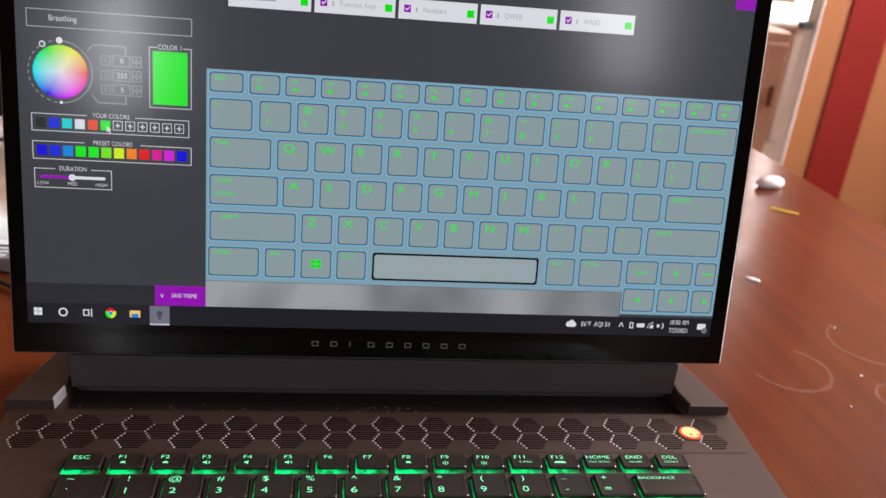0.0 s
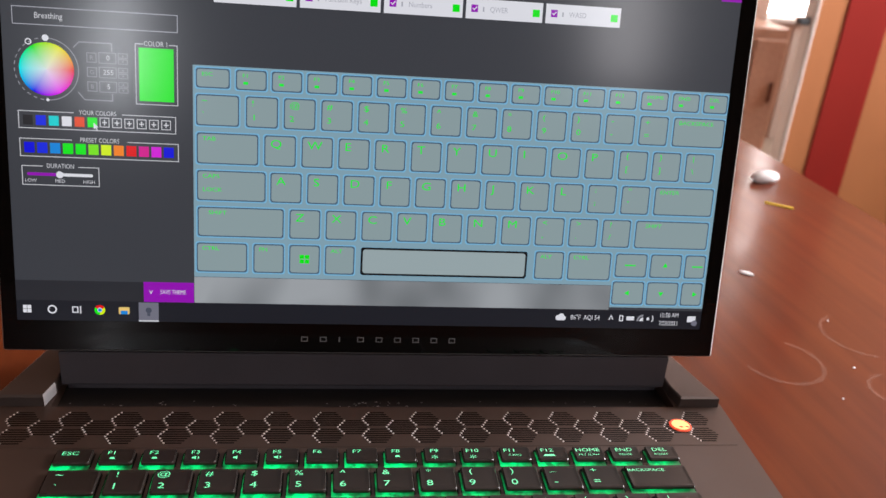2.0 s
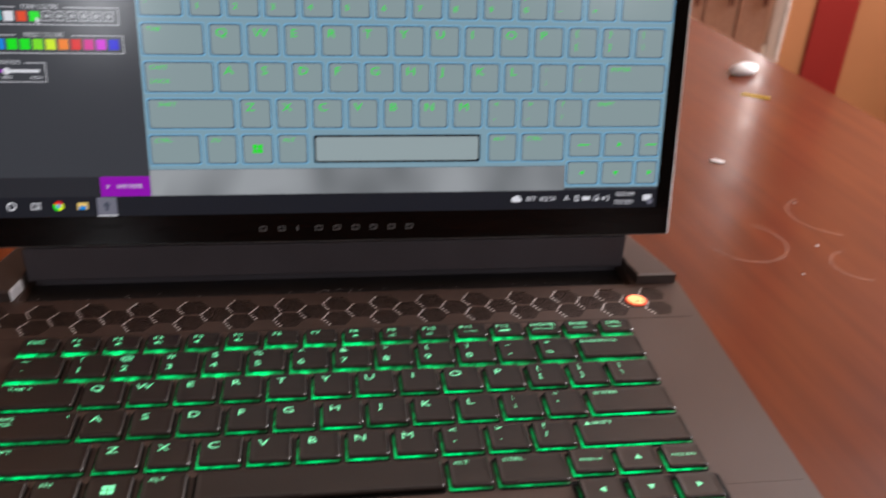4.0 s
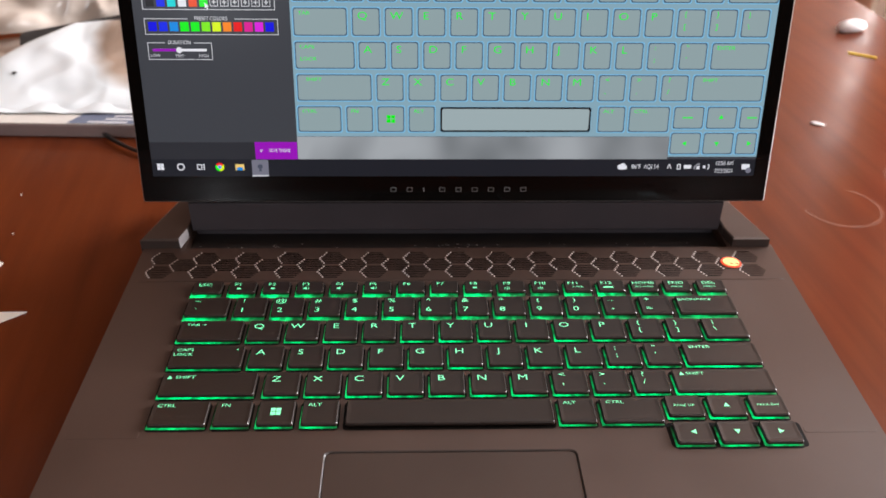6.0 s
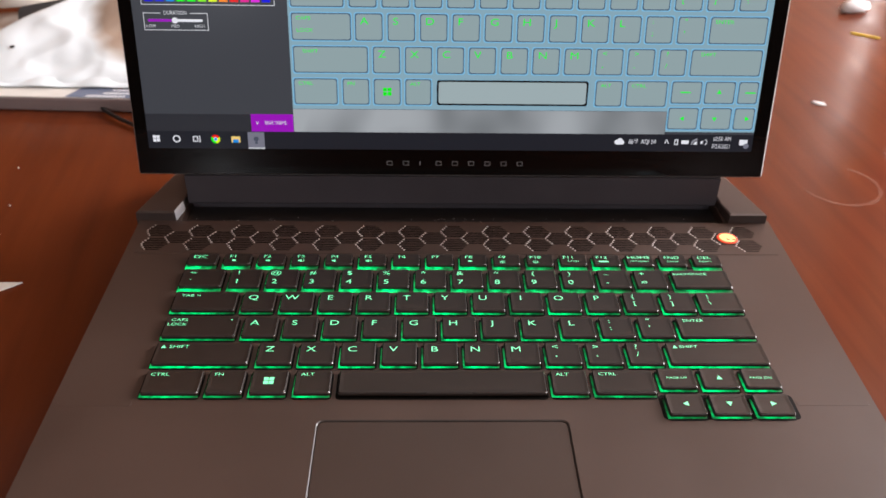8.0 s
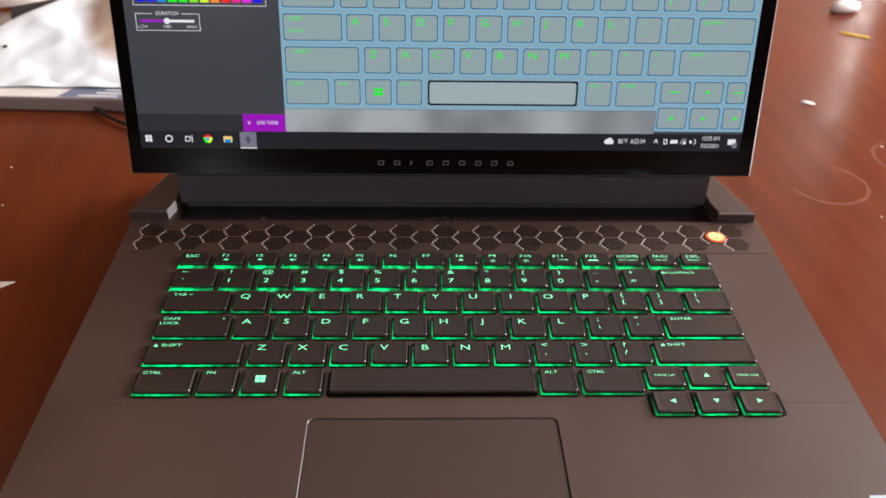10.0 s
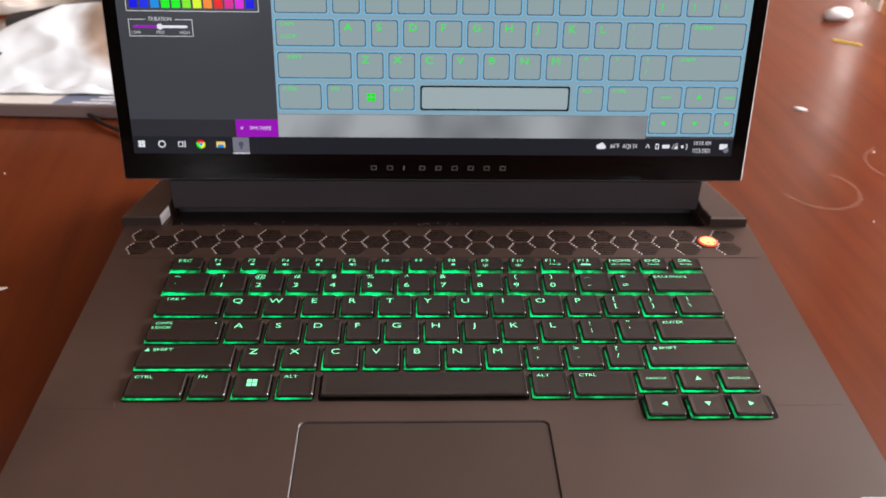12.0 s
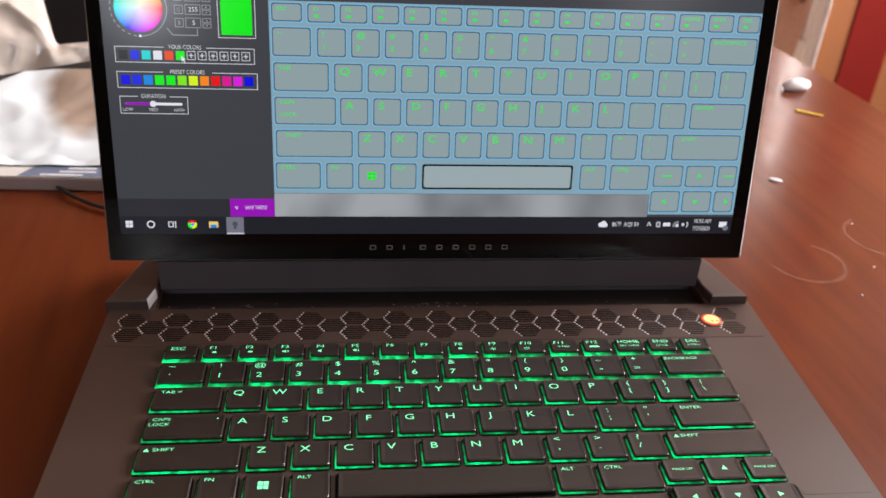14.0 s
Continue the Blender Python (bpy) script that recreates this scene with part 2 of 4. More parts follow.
def text_mesh(body, size, mat, wide=1.0, align="CENTER"):
    key = (body, round(size, 6), mat.name, wide, align)
    if key not in TEXTS:
        cu = bpy.data.curves.new("text", "FONT")
        cu.body, cu.size, cu.align_x, cu.align_y, cu.resolution_u = body, size, align, "CENTER", 3
        cu.offset = -0.004 * size if mat.name == "legend_lit" else 0.0
        ob = new("temp", cu)
        me = bpy.data.meshes.new_from_object(ob.evaluated_get(bpy.context.evaluated_depsgraph_get()))
        bpy.data.objects.remove(ob)
        bpy.data.curves.remove(cu)
        me.transform(Matrix.Diagonal((wide, 1, 1, 1)))
        me.materials.clear()
        me.materials.append(mat)
        TEXTS[key] = me
    return TEXTS[key]


# ---- the room ----


def wall(name, axis, at, thick, a0, a1, height, openings, mat, label):
    """A wall along x (axis 'x', at y = at) or along y, with openings (a0, a1, z0, z1) right through it."""
    cuts = sorted({a0, a1, *(v for o in openings for v in o[:2])})
    levels = sorted({0.0, height, *(v for o in openings for v in o[2:])})
    cells = []
    for u0, u1 in zip(cuts, cuts[1:]):
        for z0, z1 in zip(levels, levels[1:]):
            if any(o[0] <= u0 and u1 <= o[1] and o[2] <= z0 and z1 <= o[3] for o in openings):
                continue
            cells.append((u0, at, z0, u1, at + thick, z1) if axis == "x" else (at, u0, z0, at + thick, u1, z1))
    return put(name, boxes_mesh(name, cells, mat), label=label, category="wall", kind="structure")


H = 2.6
wall("wall_north", "x", 1.90, 0.04, -2.0, 2.0, H, [(0.30, 1.144, 0.0, 2.05)], WALL_ORANGE, "orange painted wall with a doorway")
wall("wall_south", "x", -1.90, 0.10, -2.0, 2.0, H, [(0.74, 0.98, 1.30, 1.98), (-0.69, -0.55, 1.13, 1.59)], WALL_BROWN, "dark brown painted wall with two narrow windows")
wall("wall_west", "y", -2.10, 0.10, -1.9, 2.0, H, [], WALL_BROWN, "plain dark brown painted side wall")
wall("wall_east", "y", 2.00, 0.10, -1.9, 2.0, H, [(0.2, 1.5, 1.05, 2.2)], WALL_ORANGE, "plain orange painted side wall")
# second, low opening is added: backdrop glow through it stands for the lit sill
wall("wall_far", "x", 3.40, 0.10, 0.1, 2.9, H, [(1.905, 2.025, 0.53, 2.42), (1.80, 1.905, 0.53, 0.60)], WALL_PEACH, "peach wall of the far room with a bright window")
wall("wall_far_west", "y", 0.0, 0.10, 2.0, 3.5, H, [], WALL_PEACH, "plain peach side wall of the far room")
wall("wall_far_east", "y", 2.90, 0.10, 2.0, 3.5, H, [(2.4, 3.3, 1.0, 2.2)], WALL_PEACH, "plain peach side wall of the far room")
put("ceiling", boxes_mesh("ceiling", [(-2.1, -1.9, H, 3.0, 3.5, H + 0.1)], CEILING), label="plain cream painted ceiling", category="ceiling", kind="structure")
put("floor", boxes_mesh("floor", [(-2.1, -1.9, -0.1, 3.0, 3.5, 0.0)], FLOOR), label="plain beige floor in the shade", category="floor", kind="structure")
put("wall_east_end", boxes_mesh("wall_east_end", [(2.1, 1.9, 0, 3.0, 2.0, H)], WALL_ORANGE), label="short orange wall beside the doorway", category="wall", kind="structure")
put("red_pilaster", boxes_mesh("red_pilaster", [(1.222, 1.894, 0, 1.334, 1.90, H)], WALL_RED), label="flat red painted pilaster on the orange wall", category="pilaster", kind="structure")


def window(name, x0, x1, z0, z1, y, out, label):
    w = new(name)
    w.location = (x0, y, z0)
    tagged(w, label, "window", kind="structure")
    dx, dz, f = x1 - x0, z1 - z0, 0.035
    put("window_frame", boxes_mesh("window_frame", [(0, -0.02, 0, f, 0.02, dz), (dx - f, -0.02, 0, dx, 0.02, dz), (f, -0.02, 0, dx - f, 0.02, f), (f, -0.02, dz - f, dx - f, 0.02, dz)], FRAME), w)
    put("window_sill", boxes_mesh("window_sill", [(-0.03, -0.09 * out - 0.03, -0.03, dx + 0.03, -0.09 * out + 0.03, -0.002)], FRAME), w)
    return w


window("window_1", 0.74, 0.98, 1.30, 1.98, -1.86, -1, "narrow white framed window behind the table")
window("window_2", -0.69, -0.55, 1.13, 1.59, -1.86, -1, "narrow white framed window behind the table")
far_window = new("window_3")
far_window.location = (1.905, 3.40, 0.53)
tagged(far_window, "tall narrow bright window of the far room", "window", kind="structure")
put("window_frame", boxes_mesh("window_frame", [(0.121, -0.012, 0.0, 0.165, -0.001, 1.9), (0.0, -0.012, 1.891, 0.121, -0.001, 1.93)], FRAME), far_window)
put("window_sill", boxes_mesh("window_sill", [(-0.125, -0.03, -0.018, 0.165, -0.001, -0.001)], FRAME), far_window)
put("apron", boxes_mesh("apron", [(0.025, -0.012, -0.528, 0.26, -0.001, -0.02)], CASING), far_window, label="pale grey panel under the window")
put("backdrop", mesh_from("backdrop", [(1.7, 3.7, 0.3), (2.6, 3.7, 0.3), (2.6, 3.7, 2.55), (1.7, 3.7, 2.55)], [(0, 1, 2, 3)], DAY), label="overcast daylight outside the far window", category="backdrop", kind="structure")

casing = new("door_casing")
casing.location = (0, 1.88, 0)
tagged(casing, "pale grey painted casing round the doorway", "door casing", kind="structure")
for x0, x1 in ((0.24, 0.30), (1.143, 1.147)):
    v, f = slab(x0, 0.012, 0.0, x1, 0.019, 2.05, 0.001, 0.0008)
    put("jamb", mesh_from("jamb", v, f, CASING), casing)
v, f = slab(0.24, 0.012, 2.052, 1.147, 0.019, 2.12, 0.001, 0.0008)
put("head", mesh_from("head", v, f, CASING), casing)

v, f = slab(1.1385, 0.0195, 0.0, 1.1436, 0.062, 2.049, 0.002, 0.001)
lining = put("lining", mesh_from("lining", v, f, CASING), casing)
v, f = slab(1.106, 0.022, 0.724, 1.138, 0.042, 0.742, 0.006, 0.003)
put("latch", mesh_from("latch", v, f, BLACKCARD), lining, label="small dark latch")

cabinet = new("wooden_cabinet")
cabinet.location = (1.29, 3.0, 0)
tagged(cabinet, "low pale wooden cabinet beside the far window", "cabinet")
v, f = slab(0, 0.02, 0, 0.42, 0.36, 0.54, 0.006, 0.003)
put("body", mesh_from("body", v, f, CABINET), cabinet)
for k in range(3):
    v, f = slab(0.01 + 0.137 * k, 0, 0.04, 0.136 + 0.137 * k, 0.018, 0.5, 0.004, 0.003)
    door = put("door", mesh_from("door", v, f, CABINET), cabinet)
    v, f = slab(0.1 + 0.137 * k, -0.015, 0.26, 0.112 + 0.137 * k, -0.001, 0.34, 0.003, 0.002)
    put("handle", mesh_from("handle", v, f, TABLE_EDGE), door, label="small brown wooden handle")

STOOL = wood("stool_dark_wood", (0.012, 0.007, 0.005), (0.03, 0.016, 0.01), 0.4, 0.2)
stool = new("stool")
stool.location = (1.32, 1.24, 0)
tagged(stool, "low dark wooden stool standing on the beige floor", "stool")
v, f = slab(-0.18, -0.16, 0.395, 0.18, 0.16, 0.43, 0.02, 0.006, 4)
put("seat", mesh_from("seat", v, f, STOOL), stool)
for x in (-0.15, 0.15):
    for y in (-0.13, 0.13):
        v, f = loft([[(x * 1.1 + px * 0.7, y * 1.1 + py * 0.7, 0) for px, py in rounded(-0.02, -0.02, 0.02, 0.02, 0.006)], [(x + px, y + py, 0.394) for px, py in rounded(-0.02, -0.02, 0.02, 0.02, 0.006)]])
        put("leg", mesh_from("leg", v, f, STOOL), stool)

# ---- the table ----
TOP = 0.75
table = new("dining_table")
table.matrix_basis = pose(0.49, 0.54, 0, 0, 0, 6.0)
tagged(table, "reddish-brown varnished wooden table with dried water rings", "table")
v, f = slab(-1.15, -1.25, TOP - 0.032, 0.0, 0.62, TOP, 0.02, 0.004, 5)
put("tabletop", mesh_from("tabletop", v, f, TABLE), table)
put("apron", boxes_mesh("apron", [(-1.08, -1.18, TOP - 0.11, -0.07, -1.155, TOP - 0.034), (-1.08, 0.525, TOP - 0.11, -0.07, 0.55, TOP - 0.034), (-1.08, -1.155, TOP - 0.11, -1.055, 0.525, TOP - 0.034), (-0.095, -1.155, TOP - 0.11, -0.07, 0.525, TOP - 0.034)], TABLE_EDGE), table)
for x in (-1.05, -0.12):
    for y in (-1.15, 0.5):
        v, f = loft([[(x + 0.02 + px * 0.7, y + 0.02 + py * 0.7, 0) for px, py in rounded(-0.03, -0.03, 0.03, 0.03, 0.008)], [(x + 0.02 + px, y + 0.02 + py, TOP - 0.112) for px, py in rounded(-0.03, -0.03, 0.03, 0.03, 0.008)]])
        put("leg", mesh_from("leg", v, f, TABLE_EDGE), table)

INV = table.matrix_basis.inverted()


def ring_mark(x, y, rx, ry, width, start, end, seed):
    rnd = random.Random(seed)
    verts, faces = [], []
    steps = 60
    for k in range(steps + 1):
        a = radians(start + (end - start) * k / steps)
        w = width * (0.35 + 0.65 * abs(math.sin(k * 0.37 + seed)) * rnd.uniform(0.5, 1)) * (0.2 if k in (0, steps) else 1)
        for s in (-1, 1):
            verts.append(INV @ Vector((x + (rx + s * w / 2) * math.cos(a), y + (ry + s * w / 2) * math.sin(a), TOP + 0.0004)))
    for k in range(steps):
        faces.append((2 * k, 2 * k + 1, 2 * k + 3, 2 * k + 2))
    put("water_ring", mesh_from("water_ring", verts, faces, MARK), table, label="faint dried water ring")


ring_mark(0.262, 0.318, 0.026, 0.026, 0.0042, -170, 60, 3)
ring_mark(0.345, 0.352, 0.034, 0.03, 0.004, 120, 250, 5)
ring_mark(0.325, 0.285, 0.02, 0.018, 0.004, 100, 260, 8)

# ---- the laptop ----
D = 0.020
laptop = new("laptop")
laptop.location = (0, -0.0012, TOP)
tagged(laptop, "dark grey gaming laptop with green-lit keys and its screen on", "laptop")


def mm(*v):
    return tuple(a / 1000 for a in v)


XL, XR, YF, YB = -0.1785, 0.1845, 0.002, 0.315
PADR = mm(-61.8, 26.0, 45.8, 86.3)
STRIP0, STRIP1 = 0.2102, 0.2396


def outline(inset):
    """The chassis seen from above, narrower behind the hinge covers."""
    return [(XL + 0.002 + inset, YF + 0.012), (XL + 0.006 + inset, YF + 0.004 + inset), (XL + 0.014, YF + inset), (XR - 0.014, YF + inset), (XR - 0.006 - inset, YF + 0.004 + inset), (XR - 0.002 - inset, YF + 0.012),
            (XR - inset, 0.243), (XR - inset - 0.019, YB - inset), (XL + inset + 0.019, YB - inset), (XL + inset, 0.243)]


# the deck: its top with the openings for keys, touchpad and grille, then the rounded rim and the belly
bm = bmesh.new()


def ring_edges(pts, z):
    vs = [bm.verts.new((x, y, z)) for x, y in pts]
    es = [bm.edges.new((vs[i], vs[(i + 1) % len(vs)])) for i in range(len(vs))]
    return vs, es


top_in = outline(0.0004)
o_vs, o_es = ring_edges(top_in, D)
holes = [rounded(PADR[0], PADR[1], PADR[2], PADR[3], 0.003, 3), [(XL + 0.0068, STRIP0), (XR - 0.0068, STRIP0), (XR - 0.0068, STRIP1), (XL + 0.0068, STRIP1)],
         [(-0.1545, 0.2412), (0.1575, 0.2412), (0.1575, 0.30), (-0.1545, 0.30)]]
edges = list(o_es)
hole_vs = []
for hpts in holes:
    vs, es = ring_edges(hpts, D)
    edges += es
    hole_vs.append(vs)
bmesh.ops.triangle_fill(bm, use_beauty=True, use_dissolve=False, edges=edges, normal=(0, 0, 1))
for vs, depth in zip(hole_vs, (0.0016, 0.003, 0.006)):
    low = [bm.verts.new((v.co.x, v.co.y, v.co.z - depth)) for v in vs]
    for i in range(len(vs)):
        j = (i + 1) % len(vs)
        bm.faces.new((vs[i], vs[j], low[j], low[i]))
prev = o_vs
for inset, z in ((0.0, D - 0.0012), (0.0, D - 0.011), (0.004, D - 0.0165), (0.006, D - 0.0175)):
    cur = [bm.verts.new((x, y, z)) for x, y in outline(inset)]
    for i in range(len(cur)):
        j = (i + 1) % len(cur)
        bm.faces.new((prev[j], prev[i], cur[i], cur[j]))
    prev = cur
bm.faces.new(list(reversed(prev)))
part("deck", bm, DECK, laptop, "dark grey soft-touch deck")
for x in (XL + 0.03, XR - 0.06):
    for y in (0.03, 0.29):
        v, f = slab(x, y, 0, x + 0.03, y + 0.008, 0.0026, 0.003, 0.0006)
        put("rubber_foot", mesh_from("rubber_foot", v, f, TRAY), laptop)

for x0, x1 in ((XL + 0.0045, -0.1425), (0.1478, XR - 0.0045)):
    v, f = slab(x0, 0.0945, D - 0.0005, x1, 0.0985, D + 0.00009, 0.0012, 0.00007)
    put("crease", mesh_from("crease", v, f, DECK), laptop)
v, f = slab(PADR[0] + 0.0006, PADR[1] + 0.0006, D - 0.0016, PADR[2] - 0.0006, PADR[3] - 0.0006, D - 0.0004, 0.003, 0.0003)
put("touchpad", mesh_from("touchpad", v, f, PAD), laptop, label="smooth dark touchpad")
rim_o, rim_i = rounded(PADR[0], PADR[1], PADR[2], PADR[3], 0.003), rounded(PADR[0] + 0.0005, PADR[1] + 0.0005, PADR[2] - 0.0005, PADR[3] - 0.0005, 0.003)
n = len(rim_o)
put("touchpad_rim", mesh_from("touchpad_rim", [(x, y, D + 0.0001) for x, y in rim_o] + [(x, y, D - 0.0004) for x, y in rim_i], [(i, (i + 1) % n, n + (i + 1) % n, n + i) for i in range(n)], PAD_RIM), laptop)

# grille: hexagons made of fine slots right through the strip
HEXW, HEXH = 0.01567, 0.0126
hexes = []
col = 0
x = -0.164
while x < 0.174:
    ys = (STRIP0 + 0.0078, STRIP0 + 0.0205) if col % 2 == 0 else (STRIP0 + 0.01415,)
    hexes += [(x, yy) for yy in ys]
    x += HEXW * 0.75
    col += 1
verts, faces, idx = [], [], []


def quad(x0, y0, x1, y1, z, mi):
    k = len(verts)
    verts.extend([(x0, y0, z), (x1, y0, z), (x1, y1, z), (x0, y1, z)])
    faces.append((k, k + 1, k + 2, k + 3))
    idx.append(mi)


GX0, GX1 = XL + 0.0068, XR - 0.0068
pitch = 0.00168
rowsn = int((STRIP1 - STRIP0) / pitch)
y = STRIP0
dots = []
for k in range(rowsn):
    yc = STRIP0 + (k + 0.5) * pitch
    ya, yb = yc - 0.00042, yc + 0.00042
    quad(GX0, y, GX1, ya, D, 0)
    spans = []
    for hx, hy in hexes:
        d = abs(yc - hy)
        if d < HEXH / 2 - 0.0001:
            half = HEXW / 2 - d / (HEXH / 2) * HEXW / 4 - 0.0006
            spans.append((max(hx - half, GX0 + 0.001), min(hx + half, GX1 - 0.001)))
    spans.sort()
    at = GX0
    for s0, s1 in spans:
        if s1 - s0 < 0.001 or s0 < at:
            continue
        quad(at, ya, s0, yb, D, 0)
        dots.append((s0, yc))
        at = s1
    quad(at, ya, GX1, yb, D, 0)
    y = yb
quad(GX0, y, GX1, STRIP1, D, 0)
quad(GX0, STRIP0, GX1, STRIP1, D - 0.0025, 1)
# painted glints, laid just above the strip at the left slot ends
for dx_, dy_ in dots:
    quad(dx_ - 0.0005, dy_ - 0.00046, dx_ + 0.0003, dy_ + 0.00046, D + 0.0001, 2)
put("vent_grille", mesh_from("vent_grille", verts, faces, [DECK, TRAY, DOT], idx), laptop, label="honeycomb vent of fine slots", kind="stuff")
v, f = slab(XL + 0.0055, STRIP0 - 0.0012, D - 0.001, XR - 0.0055, STRIP0 - 0.0002, D + 0.00025, 0.0004, 0.0002)
put("ledge", mesh_from("ledge", v, f, DECK), laptop)

# glowing power button: a plain oval
cx, cy = 0.1549, 0.2251


def oval(rx, ry, z, count=28, tilt=-0.35):
    c, s = math.cos(tilt), math.sin(tilt)
    return [(cx + rx * math.cos(a) * c - ry * math.sin(a) * s, cy + rx * math.cos(a) * s + ry * math.sin(a) * c, z) for a in [2 * math.pi * k / count for k in range(count)]]


v, f = loft([oval(0.0058, 0.0052, D + 0.00005), oval(0.0056, 0.005, D + 0.0005), oval(0.005, 0.0045, D + 0.0005)], False, True)
power = put("power_button", mesh_from("power_button", v, f, LOGO_RIM), laptop, label="orange glowing oval power button")
v, f = loft([oval(0.0046, 0.004, D + 0.0005), oval(0.0044, 0.0038, D + 0.0009)], False, True)
put("lens", mesh_from("lens", v, f, LOGO), power)
for sx, sy in ((-0.0005, -0.0022), (0.0028, -0.0022)):
    v = [(cx + sx + a * 0.0013, cy + sy + b * 0.0007 + a * -0.0004, D + 0.001) for a, b in ((-1, 0), (0, -1), (1, 0), (0, 1))]
    put("slit", mesh_from("slit", v, [(0, 1, 2, 3)], LOGO_EYE), power)

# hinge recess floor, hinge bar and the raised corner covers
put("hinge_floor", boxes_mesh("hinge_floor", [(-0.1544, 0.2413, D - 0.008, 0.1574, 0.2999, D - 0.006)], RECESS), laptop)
prof = [(0.2655, -0.0058), (0.2655, 0.0), (0.2594, 0.0006), (0.2578, 0.0014), (0.2572, 0.0026), (0.2572, 0.0196), (0.2577, 0.0202), (0.283, 0.0202), (0.288, 0.016), (0.288, -0.0058)]
v, f = loft([[(xx, yy, zz + D) for yy, zz in prof] for xx in (-0.1535, 0.1565)])
put("hinge_bar", mesh_from("hinge_bar", v, f, HINGE), laptop, label="matt black hinge bar under the screen")


def corner_cover(side):
    s = -1 if side == "l" else 1
    xo, xi = (-0.1795, -0.1548) if s < 0 else (0.1818, 0.1578)
    base = [(xo, 0.2412), (xi + s * 0.0024, 0.2412), (xi, 0.2525), (xi, 0.306), (xo - s * 0.0175, 0.306)]
    rim = [(xo, 0.2414), (xi + s * 0.0026, 0.2414), (xi + s * 0.0002, 0.2527), (xi, 0.306), (xo - s * 0.0175, 0.306)]
    top = [(xo - s * 0.001, 0.2424), (xi + s * 0.0032, 0.2424), (xi + s * 0.0008, 0.253), (xi + s * 0.0006, 0.306), (xo - s * 0.0188, 0.306)]
    vs = [(x, y, D - 0.002) for x, y in base] + [(x, y, D + 0.0050) for x, y in rim] + [(x, y, D + 0.0058) for x, y in top]
    fs = []
    for k in (0, 5):
        fs += [(k + i, k + (i + 1) % 5, k + 5 + (i + 1) % 5, k + 5 + i) for i in range(5)]
    fs.append((10, 11, 12, 13, 14))
    ids = [0] * 11
    # painted highlight: outer bevel, and the front bevel on the right cover
    ids[9] = 2
    if s < 0:
        # inner facet of the left cover is painted as lit
        ids[1] = ids[6] = 1
    else:
        ids[5] = 2
    put("corner_cover", mesh_from("corner_cover", vs, fs, [COVER, COVER_LIT, COVER_HIGHLIGHT], ids), laptop, label="raised grey corner cover")


corner_cover("l")
corner_cover("r")
v, f = slab(0.1634, 0.026, D + 0.0001, 0.1775, 0.0432, D + 0.0003, 0.001, 0.00008)
put("sticker", mesh_from("sticker", v, f, STICK), laptop, label="pale blue sticker on the palm rest")

# dust and lint lying in the hinge recess
rnd = random.Random(7)
verts, faces, idx = [], [], []
for k in range(110):
    dx_ = rnd.gauss(0.0, 0.012) if k < 40 else rnd.uniform(-0.15, 0.15)
    dy_, r_ = rnd.uniform(0.2425, 0.2545), rnd.uniform(0.00015, 0.0005)
    quad(dx_ - r_ * rnd.uniform(0.6, 1.8), dy_ - r_, dx_ + r_, dy_ + r_ * rnd.uniform(0.4, 1), D - 0.0058, 0)
put("lint", mesh_from("lint", verts, faces, [LINT], idx), laptop, label="pale dust and lint in the hinge recess", kind="stuff")

# ---- keys ----
KEYMESH = {}


def key_mesh(w, h):
    k = (round(w, 2), round(h, 2))
    if k not in KEYMESH:
        a, b = w / 2000, h / 2000
        lo = [(x, y, 0.0008) for x, y in rounded(-a + 0.0001, -b + 0.0001, a - 0.0001, b - 0.0001, 0.0012)]
        mid = [(x, y, 0.0019) for x, y in rounded(-a + 0.00015, -b + 0.00015, a - 0.00015, b - 0.00015, 0.0011)]
        up = [(x, y, 0.0024) for x, y in rounded(-a + 0.0006, -b + 0.0006, a - 0.0006, b - 0.0006, 0.0009)]
        inn = [(x, y, 0.00222) for x, y in rounded(-a + 0.0022, -b + 0.0022, a - 0.0022, b - 0.0022, 0.0008)]
        vv, ff = loft([lo, mid, up, inn])
        nn = len(lo)
        KEYMESH[k] = mesh_from("key", vv, ff, [KEY, KEY_EDGE], [1 if nn <= i < 2 * nn else 0 for i in range(len(ff))])
    return KEYMESH[k]


GLOWMESH = {}


